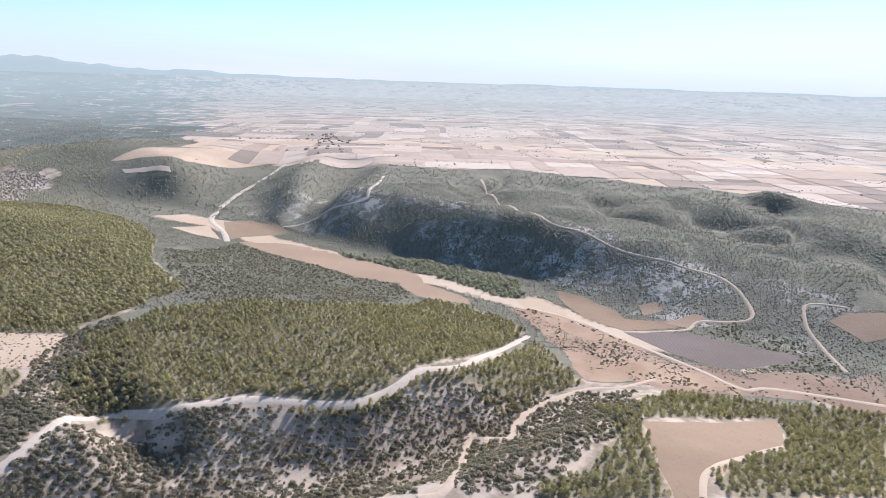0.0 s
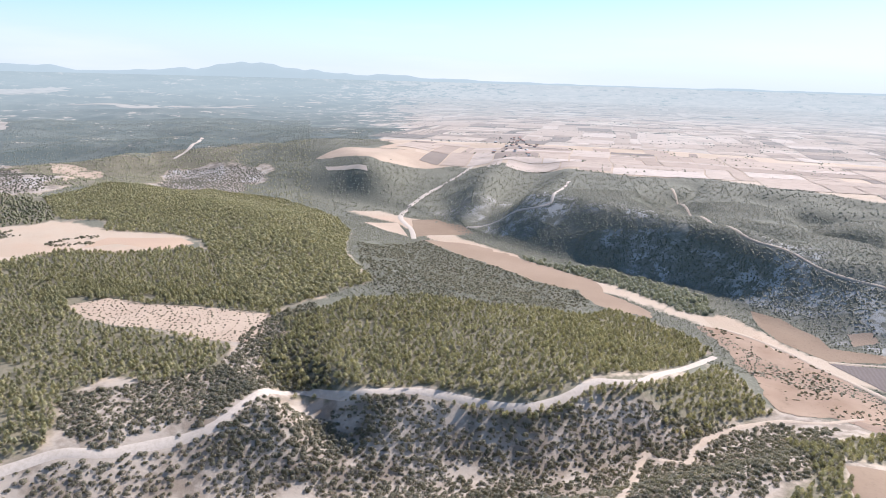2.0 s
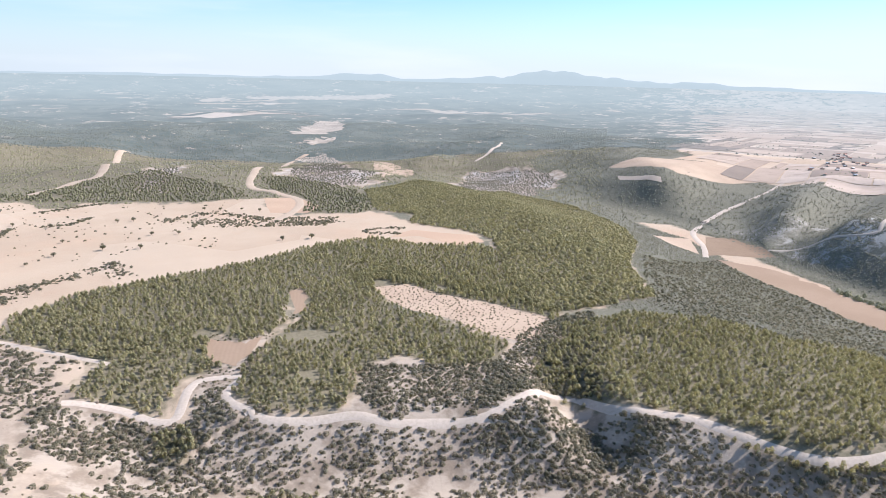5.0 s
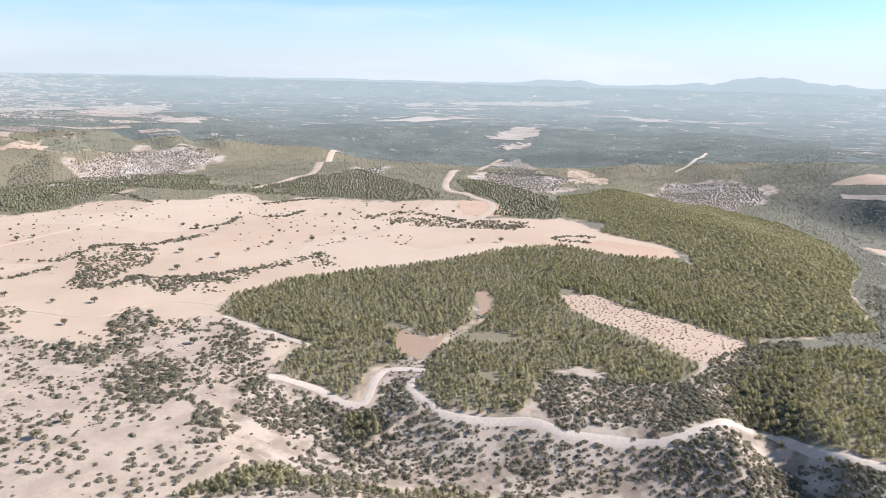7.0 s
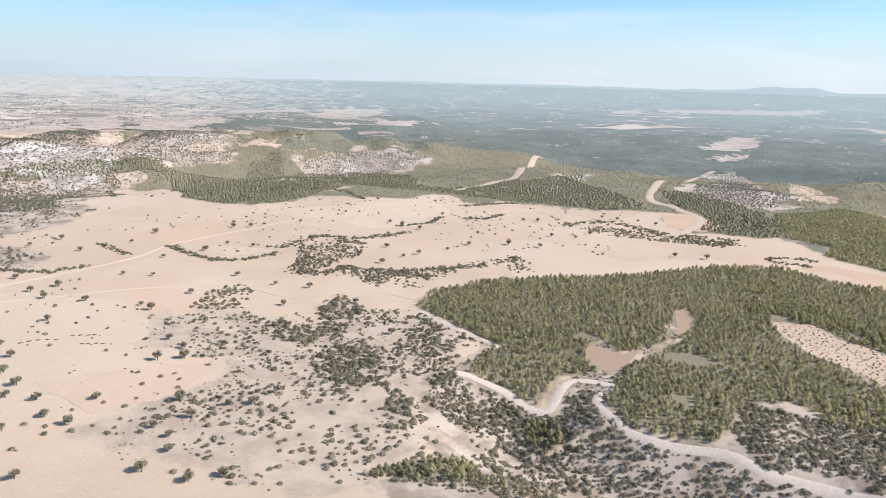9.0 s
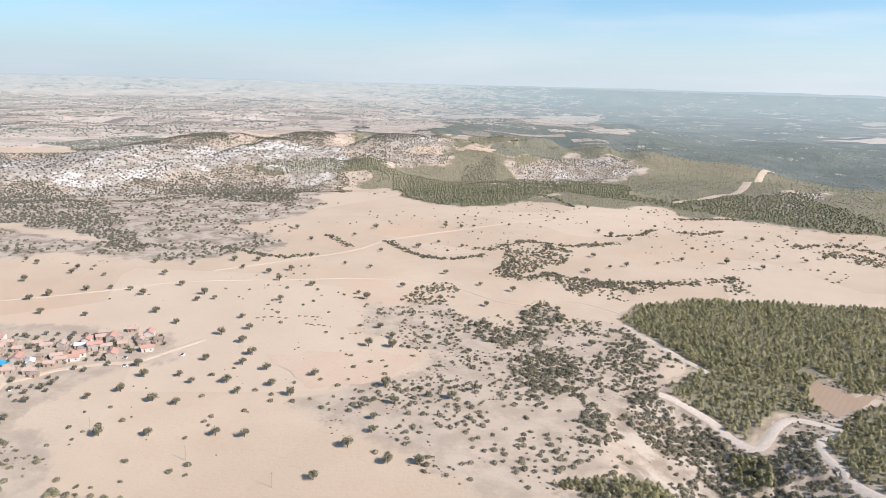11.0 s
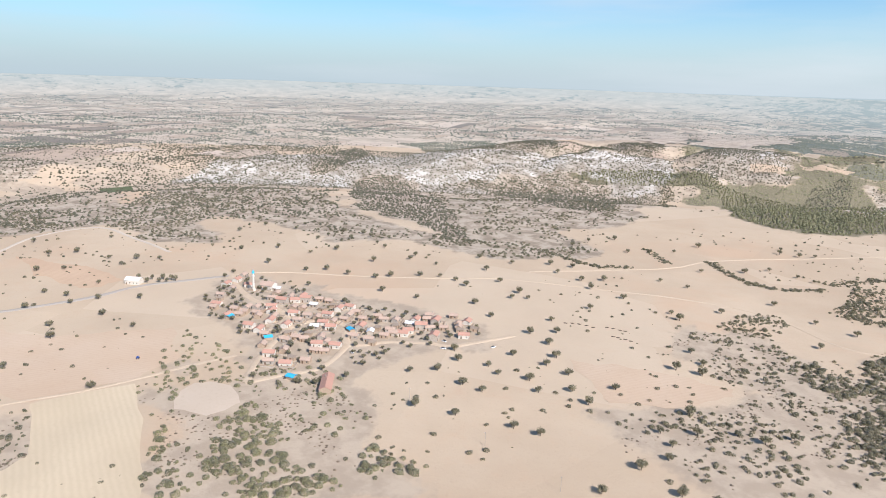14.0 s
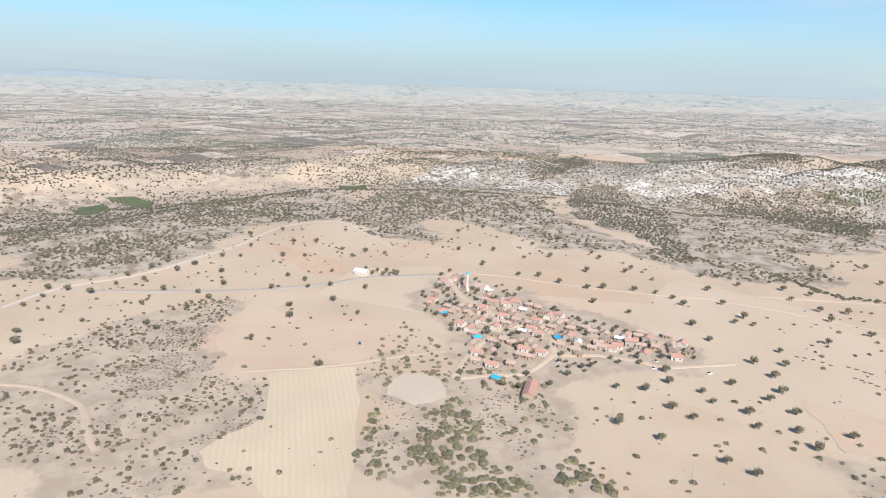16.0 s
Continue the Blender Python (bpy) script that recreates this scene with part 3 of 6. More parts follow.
HEDGE_B = [(-235, 794), (-213, 832), (-202, 857), (-161, 850), (-134, 861), (-94, 896)]
HEDGE_C = [(-187, 753), (-190, 716), (-180, 688), (-155, 694), (-141, 711), (-116, 707), (-86, 708), (-37, 727)]
HEDGE_D = [(-108, 938), (-71, 966), (-51, 1012), (4, 1011), (38, 1052)]
HEDGE_E = [(-141, 717), (-103, 675), (-92, 705), (-53, 694), (-27, 725), (2, 746), (40, 784), (46, 735)]
HEDGE_F = [(-29, 1117), (23, 1151), (60, 1164)]
HEDGE_G = [(123, 989), (186, 1018), (231, 971), (258, 925), (283, 901), (330, 893)]
HEDGE_H = [(398, 822), (363, 832), (344, 815), (377, 794)]
HEDGE_I = [(-442, 776), (-413, 754), (-390, 734)]
HEDGE_J = [(-300, 1200), (-271, 1216), (-215, 1167), (-193, 1130)]
HEDGE_K = [(-518, 662), (-476, 654), (-435, 653), (-407, 680)]
OAKS_NORTH = [(-332, 914), (-73, 1139), (-1, 901), (65, 1003), (85, 1002), (-113, 866), (-105, 937), (-79, 918), (-36, 811), (-11, 842), (76, 841), (126, 897), (149, 924), (38, 852), (96, 905), (185, 1049), (205, 1036), (-55, 1029), (-13, 999), (20, 1024), (233, 816), (200, 907), (234, 1027), (255, 1006), (268, 811), (-68, 783), (-170, 582), (-108, 596)]
OAKS_FIELD = [(-344, 516), (-343, 569), (-447, 741), (-384, 427), (-345, 461), (-324, 441), (-337, 423), (-312, 416), (-287, 381), (-315, 377), (-313, 348), (-299, 343), (-287, 314), (-279, 353), (-263, 343), (-291, 398), (-267, 381), (-250, 362), (-231, 354), (-232, 386), (-226, 299), (-242, 294), (-275, 278), (-303, 312), (-330, 314), (-341, 298), (-300, 267), (-333, 337), (-349, 349)]
OAKS_VILLAGE = [(-818, 419), (-834, 465), (-829, 492), (-787, 483), (-803, 507), (-723, 475), (-732, 497), (-739, 525), (-704, 512), (-711, 536), (-692, 534), (-658, 518), (-636, 512), (-730, 375), (-656, 368), (-709, 411), (-668, 429), (-662, 461), (-607, 384), (-597, 403), (-595, 463), (-577, 501), (-585, 516), (-542, 509), (-559, 356), (-569, 410), (-541, 424), (-535, 439), (-501, 401), (-465, 413), (-518, 464), (-502, 477), (-483, 481), (-463, 476), (-417, 441), (-534, 569), (-527, 584), (-493, 537), (-453, 515), (-495, 581), (-467, 614), (-440, 593), (-444, 625), (-511, 715), (-406, 589), (-381, 570), (-392, 609), (-409, 483), (-415, 500), (-398, 493)]
OAKS_WEST = [(-868, 87), (-875, 124), (-883, 157), (-820, 146), (-893, 200), (-825, 198), (-817, 224), (-866, 277), (-771, 242), (-736, 243), (-754, 265), (-740, 284), (-761, 170), (-753, 193), (-682, 203), (-682, 157), (-638, 166), (-660, 169), (-647, 133), (-636, 188), (-594, 178), (-616, 217), (-592, 137), (-563, 130), (-546, 185), (-525, 91), (-454, 125), (-782, 108), (-776, 126), (-721, 98), (-677, 93), (-656, 67), (-636, 74), (-618, 53), (-677, 39), (-642, 18), (-716, 24), (-736, 10), (-710, -1), (-690, -23), (-705, -42), (-715, -58), (-690, -61), (-667, -74), (-598, -73), (-574, -72), (-609, -28), (-545, -4), (-758, 76), (-742, 57), (-778, 50), (-759, 34), (-805, 43), (-585, 19), (-569, 25)]
OAKS_EAST = [(-512, 751), (-496, 787), (-430, 764), (-412, 790), (-405, 839), (-353, 655), (-344, 726), (-322, 654), (-312, 764), (-298, 796), (-324, 890), (-303, 897), (-289, 910), (-266, 793), (-247, 788), (-247, 940), (-198, 1013), (-124, 956), (-167, 1130), (-241, 668), (-195, 643), (-160, 637), (-170, 728), (-185, 714), (-134, 767), (-109, 810), (-104, 737), (-84, 768), (-290, 564), (-276, 553), (-231, 487), (-262, 603), (-213, 472), (-205, 454), (-222, 448), (-181, 390), (-125, 408), (-134, 390), (-149, 387), (-167, 311), (-168, 276), (-140, 305), (-124, 311), (-168, 346), (-181, 355), (-162, 331), (-165, 369), (-66, 524)]
HOUSES = [(-557, 261), (-520, 263), (-532, 277), (-521, 294), (-527, 308), (-523, 319), (-508, 308), (-518, 327), (-502, 325), (-489, 325), (-477, 293), (-474, 280), (-457, 271), (-448, 244), (-455, 295), (-466, 314), (-473, 309), (-479, 347), (-464, 343), (-613, 309), (-624, 322), (-564, 325), (-456, 313), (-437, 316), (-428, 321), (-417, 322), (-421, 332), (-404, 326), (-403, 334), (-400, 347), (-412, 359), (-416, 369), (-400, 361), (-416, 385), (-401, 378), (-376, 353), (-364, 374), (-381, 385), (-385, 399), (-398, 309), (-405, 238), (-401, 252), (-429, 239), (-412, 247), (-432, 286), (-437, 274), (-498, 283), (-514, 276), (-416, 347), (-387, 374)]
POLES = [(-183, 262), (-239, 266), (-309, 270)]
TRACTOR = [(-482, 165)]
CARS = [(-357, 345), (-335, 377), (-394, 288), (-368, 356)]
HEAPS = [(-334, 466), (-330, 470), (-325, 473), (-319, 475), (-313, 476), (-306, 486), (-301, 488), (-295, 489), (-291, 490), (-290, 471), (-286, 472), (-280, 473), (-275, 473)]
FARM_TREES = [(-665, 237), (-660, 240), (-668, 248), (-654, 249), (-661, 256), (-650, 255), (-654, 261), (-649, 263), (-676, 238)]
MINARET = [(-575, 306)]
MOSQUE = [(-578, 315)]
BARN = [(-360, 242)]
FARM = [(-666, 230)]
SHEETS = [(-384, 230), (-459, 255), (-520, 254), (-431, 313), (-628, 334)]
DARK_HILL = [(-1168, 827), (-1225, 921), (-1194, 978), (-1113, 964), (-829, 794), (-672, 682), (-593, 615), (-607, 587), (-681, 630), (-751, 647), (-837, 634), (-936, 671)]
DARK_BELT = [(-1080, 1030), (-1036, 1106), (-956, 1254), (-910, 1276), (-825, 1284), (-808, 1236), (-714, 936), (-752, 924), (-984, 1066), (-1039, 1044)]
DARK_BELT_2 = [(-740, 908), (-832, 1167), (-755, 1311), (-726, 1227), (-620, 965), (-654, 918)]
DARK_SPUR = [(-1264, 849), (-1303, 942), (-1425, 1092), (-1551, 1157), (-1508, 1064), (-1336, 851)]
DARK_RIM = [(-1598, 1316), (-1560, 1506), (-1560, 1672), (-1104, 1450), (-967, 1737), (-875, 1574), (-992, 1391), (-1138, 1316), (-1208, 1200), (-1501, 1308)]
DARK_GULLY = [(-513, 1501), (-524, 1568), (-498, 1651), (-458, 1657), (-454, 1601), (-384, 1270)]
SPECKLE_A = [(-346, 1269), (-431, 1636), (-358, 1808), (-219, 1868), (-136, 1818), (-198, 1647), (-243, 1310)]
SPECKLE_B = [(-735, 1449), (-894, 1806), (-735, 1871), (-609, 1718), (-565, 1548), (-661, 1485)]
SPECKLE_C = [(127, 1280), (170, 1479), (217, 1491), (188, 1283), (146, 1232)]
SPECKLE_D = [(376, 1264), (616, 1957), (708, 1935), (562, 1284), (500, 1194), (413, 1189)]
SPECKLE_E = [(622, 1116), (934, 1542), (1047, 1366), (1008, 1271), (865, 1165), (592, 984)]
BROWN_HEATH = [(-2011, -98), (-2336, 23), (-2680, 266), (-2415, 549), (-1736, 479), (-1518, 368), (-1507, 200), (-1521, 61), (-1797, -67)]
DALE_SCRUB = [(-1183, -148), (-1105, -99), (-969, -44), (-965, 20), (-892, 81), (-808, 73), (-783, -2), (-756, -53), (-754, -100)]
DALE_SCRUB_2 = [(-1031, 73), (-1317, 163), (-1159, 261), (-996, 273), (-941, 173), (-945, 87)]
DALE_SCRUB_3 = [(-943, 292), (-1111, 393), (-1371, 601), (-1018, 497), (-870, 400), (-765, 383), (-783, 330), (-844, 299)]
CLEARING_A = [(776, 1810), (782, 1661), (795, 1583), (693, 1402), (553, 1221)]
CLEARING_B = [(-676, 1592), (-613, 1653), (-592, 1600), (-646, 1554)]
CLEARING_C = [(-595, 1684), (-493, 1711), (-491, 1679), (-581, 1672)]
FAR_A = [(762, 2465), (891, 2647), (1107, 2921), (957, 2497), (820, 2315), (723, 2275)]
FAR_B = [(672, 2163), (762, 2222), (841, 2210), (730, 2125)]
FAR_C = [(-1578, 2653), (-1534, 2801), (-1092, 2111), (-904, 1744), (-988, 1678)]
FAR_D = [(-1491, 2932), (-1039, 2706), (-770, 2132), (-766, 1740), (-894, 1806)]
FAR_E = [(-1317, 3582), (-947, 3785), (-724, 2891), (-1240, 3442)]
FAR_F = [(-899, 3834), (-555, 3960), (-455, 2918), (-660, 2908)]
FAR_G = [(-390, 2630), (-273, 2939), (-262, 2600), (-325, 2252)]
FAR_H = [(699, 4105), (890, 4111), (867, 3940), (730, 3947)]
FAR_I = [(1011, 4138), (1885, 4054), (1793, 3917), (1399, 3961), (1006, 4046)]
FAR_J = [(1796, 3420), (1999, 3336), (1799, 2999), (1738, 3255)]
YARD_A = [(-407, 137), (-394, 144), (-349, 138), (-292, 119), (-290, 100), (-333, 109)]
YARD_B = [(-364, 165), (-382, 195), (-331, 189), (-301, 187), (-272, 185), (-262, 168), (-277, 131), (-321, 139)]
YARD_C = [(-284, 218), (-288, 237), (-265, 226), (-244, 234), (-240, 220), (-253, 188), (-269, 190)]
YARD_D = [(-450, 156), (-532, 214), (-471, 224), (-406, 234), (-372, 269), (-338, 237), (-374, 216), (-388, 181), (-398, 157)]
CLUMP_A = [(-249, 557), (-248, 617), (-232, 645), (-206, 621), (-202, 556), (-237, 554)]
CLUMP_B = [(-174, 534), (-158, 540), (-135, 522), (-144, 573), (-134, 614), (-118, 611), (-123, 577), (-108, 598), (-90, 576), (-107, 509), (-116, 486), (-149, 499)]
CLUMP_C = [(-122, 468), (-105, 500), (-80, 487), (-60, 460), (-74, 418), (-98, 424)]
CLUMP_D = [(-68, 434), (-51, 424), (-36, 406), (-18, 393), (-45, 363), (-54, 397)]
CLUMP_E = [(-64, 578), (-45, 579), (-28, 542), (-23, 493), (-47, 515)]
CLUMP_F = [(-193, 489), (-165, 521), (-123, 459), (-154, 418)]
CLUMP_G = [(-219, 809), (-169, 851), (-131, 822), (-133, 756), (-172, 691), (-194, 713)]
CLUMP_H = [(-128, 690), (-62, 712), (-38, 690), (-52, 651), (-105, 648)]
CLUMP_I = [(129, 984), (189, 974), (266, 952), (347, 924), (306, 871), (221, 899), (157, 924)]
BROWN_STRIP = [(-506, -10), (-528, 16), (-581, 49), (-639, 90), (-659, 111), (-602, 98), (-534, 65), (-497, 40), (-453, 25), (-462, 2)]
BROWN_STRIP_2 = [(-357, -30), (-379, 2), (-388, 29), (-406, 78), (-389, 77), (-372, 33), (-344, 14), (-339, -10)]

# ---- helpers for meshes ----
def inside(x, y, poly):
    x, y = np.asarray(x, float), np.asarray(y, float)
    c = np.zeros(x.shape, bool)
    px, py = zip(*poly)
    j = len(px) - 1
    box = (x > min(px)) & (x < max(px)) & (y > min(py)) & (y < max(py))
    xs, ys, cs = x[box], y[box], c[box]
    for i in range(len(px)):
        if py[i] != py[j]:
            cs ^= ((py[i] > ys) != (py[j] > ys)) & (xs < (px[j] - px[i]) * (ys - py[i]) / (py[j] - py[i]) + px[i])
        j = i
    c[box] = cs
    return c


def mesh_np(name, verts, tris, material=None, quads=None):
    me = bpy.data.meshes.new(name)
    faces = np.asarray(tris if quads is None else quads, np.int32)
    n = faces.shape[1]
    me.vertices.add(len(verts))
    me.vertices.foreach_set("co", np.asarray(verts, np.float32).ravel())
    me.loops.add(faces.size)
    me.loops.foreach_set("vertex_index", faces.ravel())
    me.polygons.add(len(faces))
    me.polygons.foreach_set("loop_start", np.arange(0, faces.size, n, dtype=np.int32))
    me.polygons.foreach_set("loop_total", np.full(len(faces), n, np.int32))
    me.update(calc_edges=True)
    if material:
        me.materials.append(material)
    return me


def part(name, bm, material, parent, label=""):
    me = bpy.data.meshes.new(name)
    bm.to_mesh(me)
    bm.free()
    me.materials.append(material)
    ob = new(name, me)
    ob.parent = parent
    return tagged(ob, label)


def set_float(me, name, values):
    a = me.attributes.new(name, "FLOAT", "POINT")
    a.data.foreach_set("value", np.asarray(values, np.float32))


PINES = [SCRUB_E, PINE_A, PINE_B, PINE_C, PINE_D, PINE_E, PINE_F, PINE_G, PINE_H, PINE_I, PINE_J, PINE_K, PINE_L]
PALE_SCRUB = [SCRUB_O, SCRUB_A, SCRUB_C, SCRUB_D, SCRUB_K, SCRUB_L, SCRUB_M]
SPECKLED = [SPECKLE_A, SPECKLE_B, SPECKLE_C, SPECKLE_D, SPECKLE_E]
DARK = [DARK_HILL, DARK_BELT, DARK_BELT_2, DARK_SPUR, DARK_RIM, DARK_GULLY, BROWN_HEATH]
DALE = [DALE_SCRUB, DALE_SCRUB_2, DALE_SCRUB_3]
GRAZED = [SCRUB_P, SCRUB_H, GARDENS, SCRUB_B, SCRUB_G, SCRUB_J]


def any_in(x, y, polys, wander=0.0):
    """Inside any of the outlines, which are blurred by a wandering edge."""
    if wander:
        x, y = x + wander * fbm(x, y, 46, 3, 55), y + wander * fbm(x, y, 46, 3, 56)
    m = np.zeros(np.shape(x), bool)
    for q in polys:
        m |= inside(x, y, q)
    return m


def across_river(x, y):
    """How far a point lies on the far bank of the river, in metres; negative on the near bank."""
    d, s, v = line_field(x, y, RIVER)
    return d * s


def on_plain(x, y):
    """Whether a point lies on the farmed plain beyond the scrub hills."""
    r, az, n = np.hypot(x, y), np.degrees(np.arctan2(-x, y)), fbm(x, y, 260, 4, 41)
    start = np.interp(az, (-106, -97, -90, -70, -55, -48, -43), (1180, 1230, 1330, 1430, 1500, 1680, 1850))
    return (r > start + 110 * n) & (az < -47.5 - 2 * smooth(1700, 2600, r) + 4 * n)


def soft_covers(x, y):
    """Land cover averaged over a few metres, for soft borders."""
    total = 0
    for dx, dy in ((0, 0), (9, 4), (-9, -4), (-4, 9), (4, -9)):
        total = total + np.array(covers(x + dx, y + dy), float)
    return total / 5


def covers(x, y):
    """Land cover at each point: wood, heath, rock, grazed and scarp, from 0 to 1."""
    r = np.hypot(x, y)
    az = np.degrees(np.arctan2(-x, y))
    n = fbm(x, y, 260, 4, 41)
    wood = any_in(x, y, PINES, 6).astype(float)
    rock = any_in(x, y, PALE_SCRUB, 30).astype(float)
    graze = any_in(x, y, GRAZED, 45).astype(float)
    river = across_river(x, y)
    flat = any_in(x, y, [PLATEAU], 10)
    east = (az < 14 + 6 * n) & (az > -112)
    floor = (np.abs(river) < 24) & (r < 1250) & (az < -40)
    forest = (az > -36 + 5 * n) & (az < 12 + 6 * n) & (r > 1150) & (n < 0.22)
    forest = forest | ((az > 6) & (az < 27 + 4 * n) & (line_field(x, y, FAR_DALE)[1] < 0) & (n < 0.3) & (r < 2500))
    wood = np.maximum(wood, forest)
    heath = east & (r > 560) & ~flat & ~on_plain(x, y) & ~floor
    rock = np.maximum(rock, east & (r <= 560) & ~flat & ~floor & (az < -8))
    heath = np.maximum(heath, any_in(x, y, [SCRUB_F, SCRUB_I, SCRUB_N], 12))
    d, s, v = line_field(x, y, FAR_DALE)
    beyond = (s < 0) & (az > 0) & (az < 112)
    patch = fbm(x, y, 95, 4, 43)
    hilly = smooth(40, 300, d + 190 * fbm(x, y, 330, 4, 35))
    face = beyond & (d > 12) & (hilly < 0.97) & (az < 64 + 14 * n) & (az > 27 + 4 * n)
    rock = np.maximum(rock, face)
    graze = np.maximum(graze, beyond & ~face & (d > 25) & (n + 0.6 * patch > 0.0))
    heath = np.maximum(heath, beyond & ~face & (d > 120) & (az < 14 + 8 * n) & (n > -0.3))
    graze = np.maximum(graze, (az > 52 + 14 * patch) & (az < 112) & (r > 1150) & (n + 0.7 * patch > 0.0))
    scarp = 1.0 * (face & (d > 30))
    scarp = np.maximum(scarp, 0.6 * ((river > 60) & (river < 190) & (r < 1250)))
    pale = any_in(x, y, SPECKLED, 60)
    rock, scarp = np.maximum(rock, pale), np.maximum(scarp, 0.66 * pale)
    rock = np.maximum(rock, any_in(x, y, DALE, 30))
    wood, heath = wood * ~pale, heath * ~pale
    dim = any_in(x, y, DARK, 34)
    scarp, graze = scarp * ~dim, graze * ~dim
    rock = np.maximum(rock, dim)
    return wood, heath * (1 - wood), rock * (1 - wood), graze * (1 - wood), scarp


def haze_at(x, y):
    """Share of painted haze on the far backdrop, by its true distance; the west is clearer."""
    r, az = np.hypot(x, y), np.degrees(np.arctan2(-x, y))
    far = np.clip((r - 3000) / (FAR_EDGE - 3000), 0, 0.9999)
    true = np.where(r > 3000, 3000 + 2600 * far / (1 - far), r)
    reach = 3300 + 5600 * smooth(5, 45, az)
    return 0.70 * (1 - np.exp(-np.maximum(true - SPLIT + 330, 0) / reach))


# ---- ground: one sheet out to the rim ----
def build_ground():
    fine = np.arange(-110, 110.01, 0.32)
    az = np.radians(np.r_[fine, np.arange(112.5, 249, 2.5)])
    rad = np.r_[40, 100, 160, 205, 225, 236 * 1.0122 ** np.arange(0, 254)]
    rad = np.r_[rad[rad < FAR_EDGE - 10], FAR_EDGE]
    R, A = np.meshgrid(rad, az, indexing="ij")
    x, y = -np.sin(A) * R, np.cos(A) * R
    z = height(x, y)
    nr, na = R.shape
    idx = np.arange(nr * na).reshape(nr, na)
    nxt = np.roll(idx, -1, axis=1)
    split = int(np.searchsorted(rad, SPLIT))
    co = np.stack([x, y, z], -1).reshape(-1, 3)
    wood, heath, rock, graze, scarp = [c.ravel() for c in soft_covers(x, y)]
    for name, lo, hi, mat in (("ground", 0, split, EARTH), ("backdrop", split, nr - 1, FAR)):
        q = np.stack([idx[lo:hi], idx[lo + 1:hi + 1], nxt[lo + 1:hi + 1], nxt[lo:hi]], -1).reshape(-1, 4)
        q = q[:, ::-1]
        first, last = lo * na, (hi + 1) * na
        verts, q = co[first:last], q - first
        if lo == 0:
            hub = len(verts)
            verts = np.r_[verts, [[0, 0, float(height(0.0, 0.0))]]]
            k = np.arange(0, na, 2)
            q = np.r_[q, np.stack([np.full(len(k), hub), k, k + 1, (k + 2) % na], -1)]
        me = mesh_np(name, verts, None, mat, quads=q)
        pad = [0.0] if lo == 0 else []
        for key, val in (("wood", wood), ("heath", heath), ("rock", rock), ("grazed", graze), ("scarp", scarp)):
            set_float(me, key, np.r_[val[first:last], pad])
        rr = np.hypot(verts[:, 0], verts[:, 1])
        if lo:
            # share of haze emission, growing with distance
            set_float(me, "air", haze_at(verts[:, 0], verts[:, 1]))
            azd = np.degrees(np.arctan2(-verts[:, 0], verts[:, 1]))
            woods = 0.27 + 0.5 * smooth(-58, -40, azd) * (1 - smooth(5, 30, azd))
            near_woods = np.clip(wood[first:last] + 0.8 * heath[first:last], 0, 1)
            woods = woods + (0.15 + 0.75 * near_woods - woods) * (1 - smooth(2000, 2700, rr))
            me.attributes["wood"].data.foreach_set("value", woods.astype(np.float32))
        me.polygons.foreach_set("use_smooth", np.ones(len(me.polygons), bool))
        ob = new(name, me)
        tagged(ob, "dry tan earth with pale limestone and scrub soil" if lo == 0 else "hazy far plain of fields and woods reaching the horizon",
               "ground" if lo == 0 else "backdrop", kind="structure")


build_ground()


def mountains():
    """Low ranges on the rim, their blue haze painted in by base colour and emission."""
    az = np.radians(np.arange(-112, 112.01, 0.25))
    a = np.degrees(az)
    peak = 2 + 5 * fbm(a, a * 0, 14, 4, 71) + 4 * fbm(a, a * 0, 2.5, 3, 72) + 10 * (1 - smooth(-5, 30, a))
    peak = peak + 62 * np.exp(-((a + 37) / 6.5) ** 2) + 34 * np.exp(-((a + 22) / 3) ** 2) + 22 * np.exp(-((a + 47) / 8) ** 2) + 46 * np.exp(-((a - 92) / 4) ** 2)
    peak = peak * (1 + 0.45 * fbm(a, a * 0 + 3, 1.6, 3, 73))
    r = FAR_EDGE - 4
    base = EYE_Z - 0.0103 * r - 11
    x, y = -np.sin(az), np.cos(az)
    rows = []
    for k, (dr, f) in enumerate(((0, 0.0), (25, 0.55), (60, 1.0), (90, 0.9))):
        rows.append(np.stack([x * (r + dr), y * (r + dr), base + 10 + peak * f], -1))
    n = len(az)
    co = np.concatenate(rows)
    q = [(i + k * n, i + 1 + k * n, i + 1 + (k + 1) * n, i + (k + 1) * n) for k in range(3) for i in range(n - 1)]
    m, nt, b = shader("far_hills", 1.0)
    haze_glow(nt, b, mix(nt, step(nt, noise_tex(nt, place(nt), 0.01, 4), 0.3, 0.7), (0.22, 0.28, 0.34), (0.30, 0.35, 0.40)), 0.74)
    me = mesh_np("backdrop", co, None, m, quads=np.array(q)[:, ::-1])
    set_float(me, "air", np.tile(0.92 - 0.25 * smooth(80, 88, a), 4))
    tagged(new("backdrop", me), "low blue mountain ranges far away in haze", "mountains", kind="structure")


mountains()


